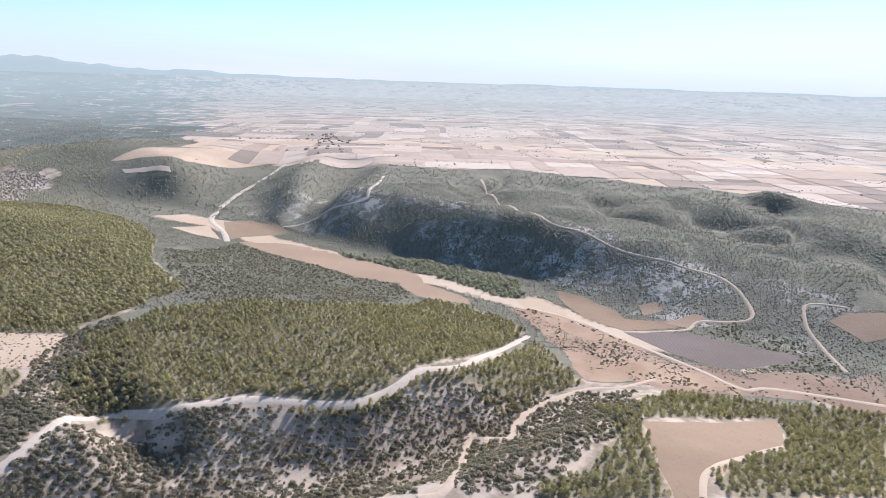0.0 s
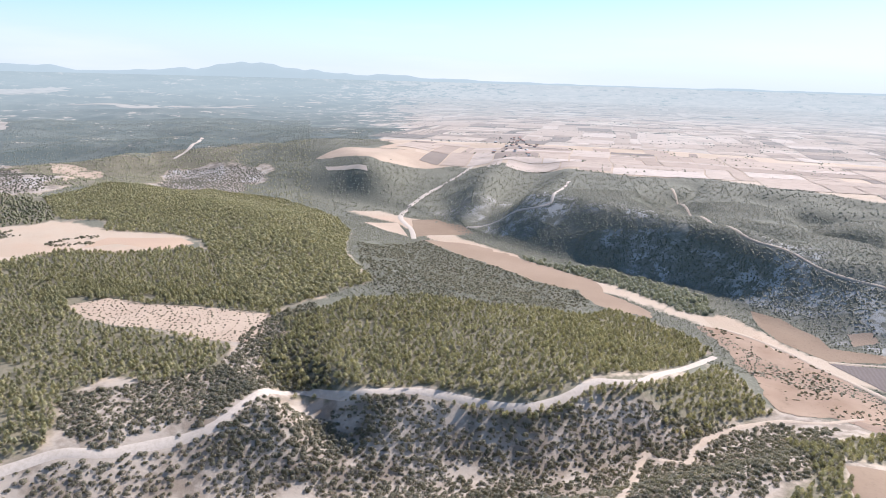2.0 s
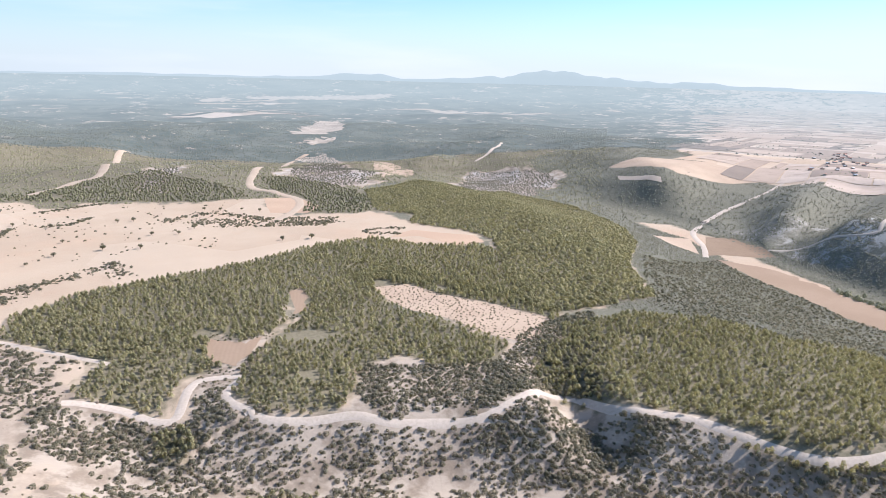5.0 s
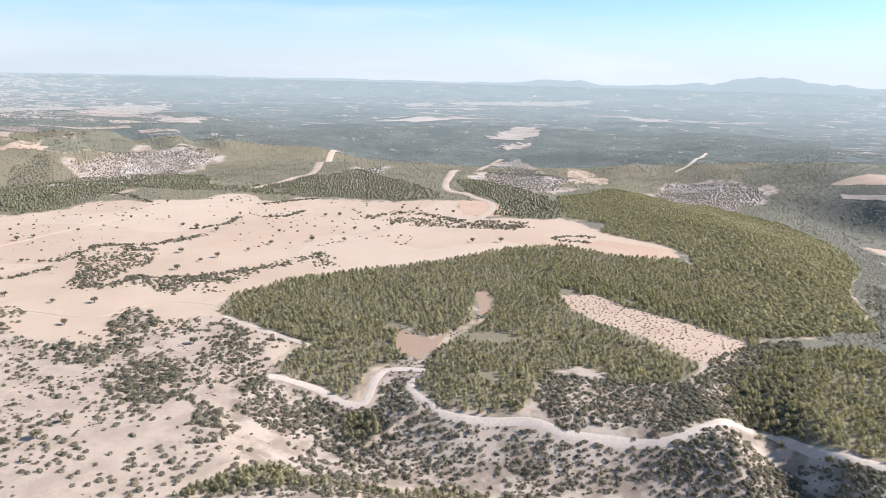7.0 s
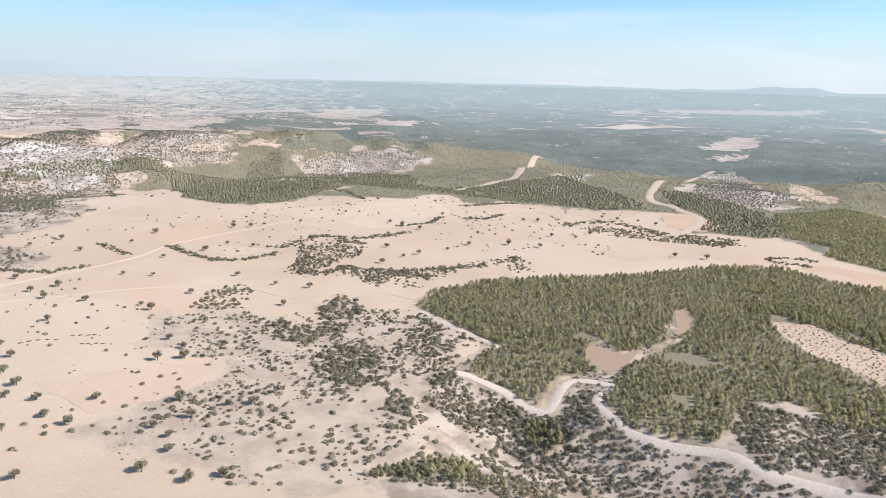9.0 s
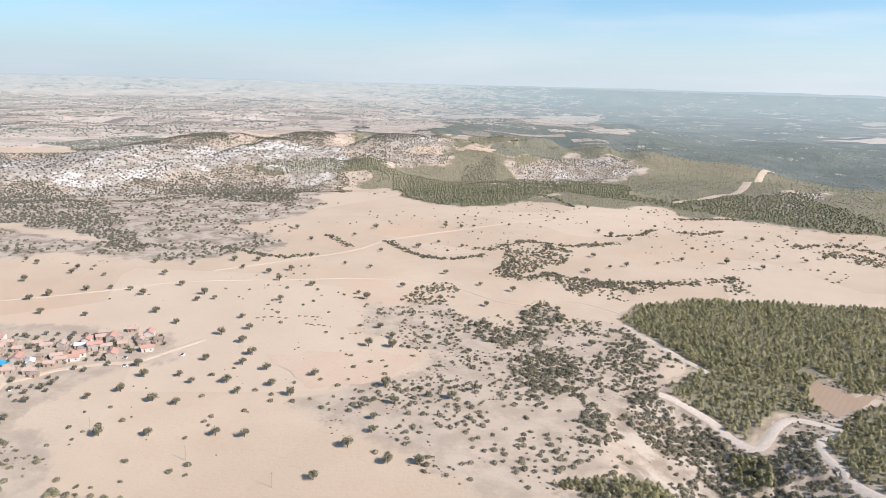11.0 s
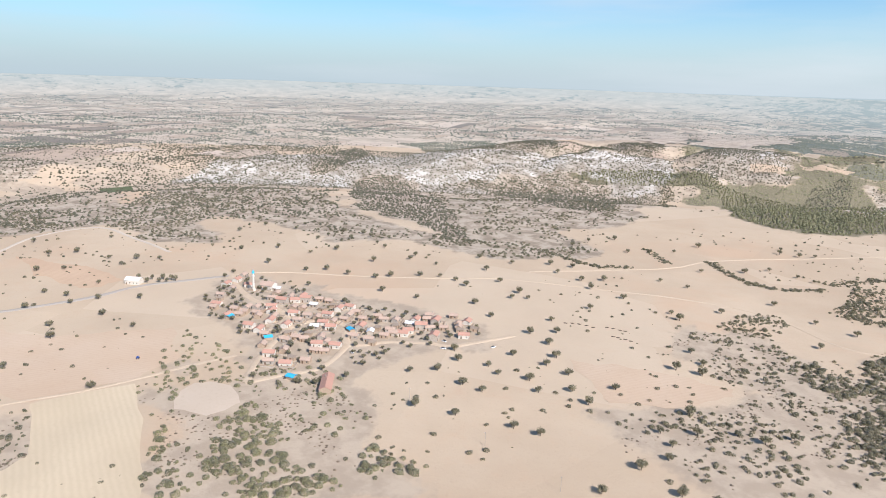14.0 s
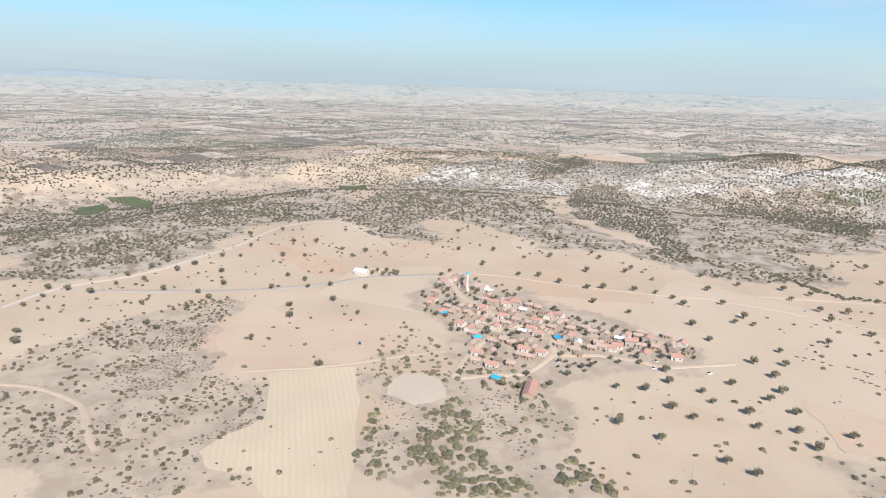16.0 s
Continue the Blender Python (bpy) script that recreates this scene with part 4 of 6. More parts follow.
def farmland(name, r0, r1, material, label, seed):
    """A patchwork of worked fields: a turned grid cut at random, kept by how much of the land is farmed."""
    g = np.random.default_rng(seed)
    size = 260.0
    k = np.arange(int(-r1 // size), int(r1 // size) + 1) * size
    u, v = [q.ravel() for q in np.meshgrid(k, k)]
    cells = np.stack([u, u + size, v, v + size], -1)
    for _ in range(4):
        wide = ((cells[:, 1] - cells[:, 0]) > (cells[:, 3] - cells[:, 2])) == (g.uniform(0, 1, len(cells)) < 0.72)
        whole = g.uniform(0, 1, len(cells)) < 0.25
        cut = np.where(whole, 0.995, g.uniform(0.3, 0.7, len(cells)))
        one, two = cells.copy(), cells.copy()
        for lo, hi, m in ((0, 1, wide), (2, 3, ~wide)):
            mid = cells[:, lo] + (cells[:, hi] - cells[:, lo]) * cut
            one[m, hi] = mid[m]
            two[m, lo] = mid[m]
        cells = np.concatenate([one, two[~whole]])
    n = 8 if r1 < 3000 else 5
    t = np.linspace(0, 1, n)
    U = (cells[:, 0] + 1.5)[:, None, None] + (cells[:, 1] - cells[:, 0] - 3)[:, None, None] * t[None, None, :] + 0 * t[None, :, None]
    V = (cells[:, 2] + 1.5)[:, None, None] + (cells[:, 3] - cells[:, 2] - 3)[:, None, None] * t[None, :, None] + 0 * t[None, None, :]
    U, V = U.reshape(-1, n * n), V.reshape(-1, n * n)
    turn = 0.42
    x, y = U * math.cos(turn) - V * math.sin(turn), U * math.sin(turn) + V * math.cos(turn)
    r, az = np.hypot(x, y), np.degrees(np.arctan2(-x, y))
    ok = (r.min(1) > r0) & (r.max(1) < r1) & (az.min(1) > -112) & (az.max(1) < 112)
    x, y, r, az = x[ok], y[ok], r[ok], az[ok]
    ok = g.uniform(0, 1, len(x)) < farmed(az.mean(1), r.mean(1), x.mean(1), y.mean(1))
    x, y, r = x[ok], y[ok], r[ok]
    x, y = x + 26 * fbm(x, y, 330, 3, 9), y + 26 * fbm(x, y, 330, 3, 10)
    q = np.where(r > 3000, (3000 + (FAR_EDGE - 3000) * (r - 3000) / (r - 400)) / r, 1)
    x, y = (x * q).ravel(), (y * q).ravel()
    rs = np.hypot(x, y)
    co = np.stack([x, y, height(x, y) + 0.8 + 0.0002 * rs * (rs > 2400)], -1)
    one = np.array([(i + n * j, i + 1 + n * j, i + 1 + n + n * j, i + n + n * j) for j in range(n - 1) for i in range(n - 1)])
    quads = (one[None] + n * n * np.arange(len(co) // (n * n))[:, None, None]).reshape(-1, 4)
    me = mesh_np(name, co, None, material, quads=quads)
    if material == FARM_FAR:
        set_float(me, "air", haze_at(x, y))
    tagged(new(name, me), label, "farmland", kind="stuff")


def farmed(az, r, x, y):
    """Share of the land under the plough."""
    n = fbm(x, y, 700, 3, 77)
    d, s, v = line_field(x, y, FAR_DALE)
    south = np.where(on_plain(x, y) & (n > -0.55), 0.93, 0.0)
    middle = np.where((r > 2600) & (n > 0.34), 0.5, 0.0)
    west = np.where((s > 0) | (d < 270), 0.0, np.where(n > np.where(az < 25, 0.2, -0.15), 0.55, 0.12))
    return np.where(az < -43, south, np.where(az < 8, middle, west))


farmland("farmland", 1150, 1960, FARM_NEAR, "patchwork of bare tan and brown fields", 4)
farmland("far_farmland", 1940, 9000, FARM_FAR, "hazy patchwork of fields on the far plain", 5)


def spline(pts, gap):
    """Evenly spaced points on a smooth line through pts."""
    p = np.array([pts[0], *pts, pts[-1]], float)
    out = []
    for k in range(1, len(p) - 2):
        a, b, c, d = p[k - 1:k + 3]
        n = max(2, int(np.hypot(*(c - b)) / gap))
        for u in np.arange(n) / n:
            out.append(0.5 * (2 * b + (c - a) * u + (2 * a - 5 * b + 4 * c - d) * u * u + (3 * b - a - 3 * c + d) * u ** 3))
    return np.array(out + [p[-1]])


def road(name, pts, width, material, label, seed=0, lift=0.45):
    c = spline(pts, 2.5)
    t = np.gradient(c, axis=0)
    t /= np.linalg.norm(t, axis=1, keepdims=True) + 1e-9
    nrm = np.stack([-t[:, 1], t[:, 0]], -1)
    k = np.arange(len(c))
    w = width * (0.5 + 0.13 * fbm(k * 1.0, k * 0, 9, 4, seed))
    w2 = width * (0.5 + 0.13 * fbm(k * 1.0, k * 0 + 9, 9, 4, seed + 5))
    cols = [c + nrm * (w * 1.15 + 1.1)[:, None], c + nrm * w[:, None], c + nrm * (w * 0.3)[:, None], c - nrm * (w2 * 0.3)[:, None], c - nrm * w2[:, None], c - nrm * (w2 * 1.15 + 1.1)[:, None]]
    ups = (-0.12, lift, lift + 0.05, lift + 0.05, lift, -0.12)
    co = np.concatenate([np.c_[q, height(q[:, 0], q[:, 1]) + u] for q, u in zip(cols, ups)])
    n = len(c)
    q = [(i + j * n, i + (j + 1) * n, i + 1 + (j + 1) * n, i + 1 + j * n) for j in range(5) for i in range(n - 1)]
    ob = new(name, mesh_np(name, co, None, material, quads=np.array(q)))
    return tagged(ob, label, "road", kind="structure")


ROADS = []
for pts, w, mat, label in (
        (R_MAIN, 4.0, TRACK, "pale gravel forest track along the hillside"), (R_LOOP, 4.2, TRACK, "pale gravel forest track winding round a ravine"),
        (R_EDGE, 3.4, TRACK, "pale dirt track along the pine stand"), (R_SPUR, 3.4, TRACK_TAN, "pale dirt track through the scrub ravine"),
        (R_VALLEY, 4.0, TRACK_TAN, "pale dirt road along the valley floor"), (R_RIDGE, 2.4, TRACK_TAN, "pale dirt road climbing the scrub ridge"),
        (R_SIDE, 6.5, TRACK, "wide pale dirt road up the side valley"), (R_TERRACE, 1.8, TRACK_TAN, "pale dirt track below the terraces"),
        (R_GULLY, 3.0, TRACK, "pale dirt track in a gully"), (R_BREAK, 13.0, TRACK_TAN, "broad tan firebreak through the woods"),
        (R_BREAK_2, 11.0, TRACK_TAN, "broad winding tan firebreak through the woods"), (R_HILL, 6.0, TRACK, "pale track on a far hill"),
        (R_PATH, 2.0, TRACK_FAINT, "faint dirt track between the bare fields"), (R_PATH_2, 1.5, TRACK_FAINT, "faint dirt track across the bare fields"),
        (R_WEST, 3.2, TRACK, "pale dirt road between fields and trees"), (R_ASPHALT, 4.5, ASPHALT, "narrow grey asphalt road into the village"),
        (R_STRAW, 2.0, TRACK_FAINT, "pale farm track beside the stubble field"), (R_SCRUB, 3.0, TRACK_TAN, "pale eroded track over grazed scrub"),
        (R_VILLAGE, 3.6, TRACK_FAINT, "dusty village lane between houses"), (R_VILLAGE_2, 3.6, TRACK_FAINT, "dusty village lane past the houses"),
        (R_FIELD, 2.2, TRACK_TAN, "faint dirt track across the clay field"),
        (R_VILLAGE_3, 3.0, TRACK_FAINT, "dusty lane at the village edge")):
    road("road", pts, w, mat, label, len(ROADS), 0.5 if pts in (R_FIELD, R_VALLEY) else 0.4 if pts in (R_PATH, R_PATH_2) else 0.24 if pts in (R_STRAW, R_PATH, R_PATH_2, R_MAIN, R_LOOP, R_EDGE) else 0.4)
    ROADS.append((pts, w))


def field(pts, material, label, jag=2.0, lift=0.16, far=False):
    """A worked field draped over the land, with a slightly uneven edge."""
    from_edge = []
    n = len(pts)
    for i in range(n):
        (x0, y0), (x1, y1) = pts[i], pts[(i + 1) % n]
        k = max(1, int(math.hypot(x1 - x0, y1 - y0) / 6))
        for j in range(k):
            u = j / k
            from_edge.append((x0 + (x1 - x0) * u, y0 + (y1 - y0) * u))
    e = np.array(from_edge)
    e = e + jag * np.stack([fbm(e[:, 0], e[:, 1], 15, 2, 51), fbm(e[:, 0], e[:, 1], 15, 2, 52)], -1)
    lo, hi = e.min(0), e.max(0)
    gap = max(4.0, math.sqrt((hi - lo).prod()) / 60)
    gx, gy = np.meshgrid(np.arange(lo[0], hi[0], gap), np.arange(lo[1], hi[1], gap))
    inner = np.stack([gx.ravel(), gy.ravel()], -1) + 0.01
    inner = inner[inside(inner[:, 0], inner[:, 1], [tuple(v) for v in e])]
    allp = [Vector((float(a), float(b))) for a, b in np.r_[e, inner]]
    m = len(e)
    v, _, f, *_ = delaunay_2d_cdt(allp, [(i, (i + 1) % m) for i in range(m)], [], 1, 1e-4)
    v = np.array([tuple(q) for q in v])
    f = np.array([q for q in f if len(q) == 3], np.int32)
    me = mesh_np("field", np.c_[v, height(v[:, 0], v[:, 1]) + lift], f, material)
    # how much haze emission each point of a far field takes
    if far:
        set_float(me, "air", haze_at(v[:, 0], v[:, 1]))
    ob = new("field", me)
    return tagged(ob, label, "field", kind="structure")


LIFTS = 0
for pts, mat, label in (
        (F_PINK, F_CLAY, "bare pinkish field hemmed in by pines"), (F_STRIP, F_PINKISH, "long bare tan field on the valley floor"),
        (F_FORK, F_CLAY, "bare pinkish field at the fork of the valley"), (F_FORK_2, F_TAN, "small bare tan field beside the dirt road"),
        (F_BANK, F_CLAY, "bare pinkish field at the foot of the hill"), (F_PLOUGH, F_DARK, "grey-brown ploughed field beside the valley road"),
        (F_SMALL, F_PINKISH, "small bare field on the hillside"), (F_SMALL_2, F_PINKISH, "small bare field above the ploughed land"),
        (F_EAST, F_PINKISH, "bare brown field among scrub"), (F_RUST, F_RUSTY, "rust-brown dry grassland on the valley side"),
        (F_BROWN, F_EARTHY, "brown bare ground beside the valley road"), (F_PATCH, F_PALE, "pale field on the far plateau"), (F_PLAIN, F_TAN, "tan field on the far plateau"),
        (F_WOOD, F_RED, "orange-tan field at the edge of the pine wood"), (F_WOOD_2, F_RED, "orange-tan field between firebreak and woods"),
        (F_STRAW, F_YELLOW, "yellow stubble field with drill lines"), (F_ROSE, F_ROSY, "rose-tan bare field below the village"),
        (F_ORANGE, F_RED, "reddish bare field beyond the village"), (F_FURROW, F_ROSY, "reddish furrowed field"),
        (F_GREEN, F_GREENISH, "small green crop field in the dale"), (F_GREEN_2, F_GREENISH, "narrow green crop field in the dale"),
        (F_GREEN_3, F_GREENISH, "small far green crop field"), (F_FLOOR, F_PALE, "pale bare threshing ground at the village edge"),
        (F_GLADE, F_PINKISH, "small bare glade among the pines"), (F_GLADE_2, F_PINKISH, "narrow bare glade in the pine stand"),
        (CLEAR, F_TAN, "pale clearing dotted with small bushes")):
    near_fields = math.hypot(*pts[0]) < 640 or pts[0][0] < 200
    field(pts, mat, label, 7.0 if pts in (F_ROSE, F_FURROW, F_ORANGE, F_FLOOR, F_GLADE, F_GLADE_2, F_RUST, F_BROWN, F_STRIP) else 2.0, lift=(0.1 if near_fields else 0.18) + 0.012 * LIFTS)
    LIFTS = (LIFTS + 1) % 12

for pts, label in ((CLEARING_A, "bare tan clearing between wooded slopes"), (CLEARING_B, "bare tan clearing above the limestone slope"), (CLEARING_C, "narrow bare clearing on a wooded rise")):
    field(pts, F_TAN, label, 9.0, 0.5)
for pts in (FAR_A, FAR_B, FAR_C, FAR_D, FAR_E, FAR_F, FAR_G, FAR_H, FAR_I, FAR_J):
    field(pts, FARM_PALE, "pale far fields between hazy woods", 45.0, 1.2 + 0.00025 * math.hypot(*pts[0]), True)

# ---- vegetation ----
def ico(sub):
    bm = bmesh.new()
    bmesh.ops.create_icosphere(bm, subdivisions=sub, radius=1)
    bmesh.ops.triangulate(bm, faces=bm.faces)
    v = np.array([tuple(q.co) for q in bm.verts])
    f = np.array([[q.index for q in g.verts] for g in bm.faces])
    bm.free()
    return v, f


ICO1 = ico(1)
rng = np.random.default_rng(7)


def pine_shape(seed, spokes, rings):
    """A young pine: one ragged, rounded crown narrowing to a soft tip, on a thin trunk; unit height."""
    g = np.random.default_rng(seed)
    v, f = [(g.normal(0, 0.03), g.normal(0, 0.03), 1.0)], []
    for k, (r0, z0) in enumerate(rings):
        ph = g.uniform(0, 6.28)
        for j in range(spokes):
            a = ph + 6.2832 * (j + g.uniform(-0.25, 0.25)) / spokes
            out = r0 * g.uniform(0.72, 1.0) * (1.32 if (j + k) % 2 else 0.82)
            v.append((math.cos(a) * out, math.sin(a) * out, z0 + g.uniform(-0.07, 0.07)))
        here = 1 + k * spokes
        for j in range(spokes):
            i = (j + 1) % spokes
            if k == 0:
                f.append((0, here + j, here + i))
            else:
                up = here - spokes
                f += [(up + j, here + j, here + i), (up + j, here + i, up + i)]
    base = len(v)
    for j in range(3):
        a = 2.0944 * j
        v.append((math.cos(a) * 0.025, math.sin(a) * 0.025, -0.06))
    v.append((0, 0, 0.5))
    f += [(base + j, base + (j + 1) % 3, base + 3) for j in range(3)]
    return np.array(v), np.array(f)


def scatter_mesh(name, shapes, x, y, size, tall, material, label, category, sink=0.1):
    """Many plants in one mesh: each takes one of the shapes, a turn, a spread and a height."""
    g = np.random.default_rng(len(x) + 17)
    pick = g.integers(0, len(shapes), len(x))
    z = height(x, y)
    vv, ff, n = [], [], 0
    for k, (v, f) in enumerate(shapes):
        m = pick == k
        c = int(m.sum())
        if not c:
            continue
        a = g.uniform(0, 6.283, c)
        ca, sa = np.cos(a)[:, None], np.sin(a)[:, None]
        lean = g.normal(0, 0.05, (c, 2))
        X = (v[:, 0] * ca - v[:, 1] * sa) * size[m][:, None] + lean[:, :1] * v[:, 2] * tall[m][:, None] + x[m][:, None]
        Y = (v[:, 0] * sa + v[:, 1] * ca) * size[m][:, None] + lean[:, 1:] * v[:, 2] * tall[m][:, None] + y[m][:, None]
        Z = v[:, 2] * tall[m][:, None] + z[m][:, None] - sink
        vv.append(np.stack([X, Y, Z], -1).reshape(-1, 3))
        ff.append((f[None] + (np.arange(c) * len(v))[:, None, None] + n).reshape(-1, 3))
        n += c * len(v)
    me = mesh_np(name, np.concatenate(vv), np.concatenate(ff), material)
    me.polygons.foreach_set("use_smooth", np.ones(len(me.polygons), bool))
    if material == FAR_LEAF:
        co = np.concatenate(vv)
        set_float(me, "air", haze_at(co[:, 0], co[:, 1]))
    return tagged(new(name, me), label, category, kind="stuff")


def jitter_grid(poly, gap, seed=0):
    g = np.random.default_rng(seed + 100)
    p = np.array(poly, float)
    lo, hi = p.min(0), p.max(0)
    gx, gy = np.meshgrid(np.arange(lo[0], hi[0], gap), np.arange(lo[1], hi[1], gap))
    x = gx.ravel() + g.uniform(-0.48, 0.48, gx.size) * gap
    y = gy.ravel() + g.uniform(-0.48, 0.48, gx.size) * gap
    m = inside(x, y, poly)
    return x[m], y[m]


def off_roads(x, y, margin=1.2):
    keep = np.ones(len(x), bool)
    for pts, w in ROADS:
        c = [(a, b, 0) for a, b in spline(pts, 12.0)]
        q = np.array(c)
        near = (x > q[:, 0].min() - 9) & (x < q[:, 0].max() + 9) & (y > q[:, 1].min() - 9) & (y < q[:, 1].max() + 9)
        if near.any():
            d, _, _ = line_field(x[near], y[near], c)
            k = keep[near]
            k &= d > w * 0.5 + margin
            keep[near] = k
    return keep


PINE_NEAR = [pine_shape(s, 6, ((0.15, 0.84), (0.27, 0.55), (0.33, 0.2))) for s in range(8)]
PINE_FAR = [pine_shape(s + 20, 6, ((0.26, 0.68), (0.32, 0.18))) for s in range(5)]


def mound(seed, clumps):
    """A rounded bush of one to three uneven clumps; unit radius."""
    g = np.random.default_rng(seed)
    vs, fs = [], []
    for c in range(clumps):
        s = 1.0 if clumps == 1 else g.uniform(0.5, 0.78)
        a, off = g.uniform(0, 6.28), (0.0 if c == 0 else g.uniform(0.5, 0.8))
        cx, cy = math.cos(a) * off, math.sin(a) * off
        top = len(vs)
        vs.append((cx + g.normal(0, 0.12), cy + g.normal(0, 0.12), s * g.uniform(0.95, 1.25)))
        for k, (r0, z0) in enumerate(((0.82, 0.72), (0.95, -0.08))):
            for j in range(6):
                b = 1.0472 * (j + 0.5 * k + g.uniform(-0.25, 0.25))
                q = s * r0 * g.uniform(0.72, 1.25)
                vs.append((cx + math.cos(b) * q, cy + math.sin(b) * q, s * (z0 + (g.uniform(-0.12, 0.12) if k < 1 else 0))))
            here = top + 1 + 6 * k
            for j in range(6):
                i = (j + 1) % 6
                fs += [(top, here + j, here + i)] if k == 0 else [(here - 6 + j, here + j, here - 6 + i), (here - 6 + i, here + j, here + i)]
    return np.array(vs), np.array(fs)


BUSH_NEAR = [mound(s, (1, 2, 1, 1, 2, 1, 2, 1, 1)[s]) for s in range(9)]


def dome(seed):
    """A small far bush: an uneven dome."""
    g = np.random.default_rng(seed)
    v = [(0, 0, 1.0)]
    for r, z in ((0.8, 0.62), (0.95, 0.0)):
        for j in range(4):
            a = 1.5708 * j + (0.7 if z else 0)
            q = r * g.uniform(0.75, 1.25)
            v.append((math.cos(a) * q, math.sin(a) * q, z * g.uniform(0.7, 1.2) - 0.08))
    f = [(0, 1 + j, 1 + (j + 1) % 4) for j in range(4)]
    for j in range(4):
        k = (j + 1) % 4
        f += [(1 + j, 5 + j, 5 + k), (1 + j, 5 + k, 1 + k)]
    return np.array(v), np.array(f)


def tuft(seed):
    """The smallest far bush: a low uneven mound."""
    g = np.random.default_rng(seed)
    v = [(g.normal(0, 0.15), g.normal(0, 0.15), 0.95)]
    for j in range(5):
        q = g.uniform(0.75, 1.25)
        v.append((math.cos(1.2566 * j) * q, math.sin(1.2566 * j) * q, -0.1))
    return np.array(v), np.array([(0, 1 + j, 1 + (j + 1) % 5) for j in range(5)])


BUSH_FAR = [dome(s) for s in range(6)]
TUFTS = [tuft(s) for s in range(6)]
BARE = [F_PINK, F_STRIP, F_FORK, F_FORK_2, F_BANK, F_PLOUGH, F_SMALL, F_SMALL_2, F_EAST, F_PATCH, F_PLAIN, F_WOOD, F_WOOD_2, F_STRAW, F_GREEN, F_GREEN_2, F_GREEN_3, F_FLOOR, F_GLADE, F_GLADE_2]

for k, (poly, gap, far) in enumerate(((PINE_A, 4.4, 0), (PINE_B, 4.5, 2), (PINE_C, 4.0, 0), (PINE_D, 4.3, 0), (PINE_E, 4.1, 0), (PINE_F, 4.3, 0), (PINE_G, 3.8, 0), (PINE_H, 3.8, 0),
                                      (PINE_I, 6.4, 1), (PINE_J, 6.4, 1), (PINE_K, 5.8, 1), (PINE_L, 4.1, 0), (SCRUB_E, 4.6, 0))):
    x, y = jitter_grid(poly, gap, k)
    dens = fbm(x, y, 45, 3, 61)
    keep = (dens > -0.62) & ~any_in(x, y, [CLEAR, F_PINK, F_WOOD, F_GLADE, F_GLADE_2]) & off_roads(x, y)
    x, y = x[keep], y[keep]
    if far == 1:
        soft_edge = any_in(x, y, [poly], 22)
        x, y = x[soft_edge], y[soft_edge]
    tall = rng.uniform(2.9, 5.4, len(x)) * (1 + 0.2 * fbm(x, y, 60, 2, 62)) * (0.78 if far == 1 else 1)
    wide = tall * rng.uniform(1.15, 1.5, len(x)) * (1.3 if far else 1)
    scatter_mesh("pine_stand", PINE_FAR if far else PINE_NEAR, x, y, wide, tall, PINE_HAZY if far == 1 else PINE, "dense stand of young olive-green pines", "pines")

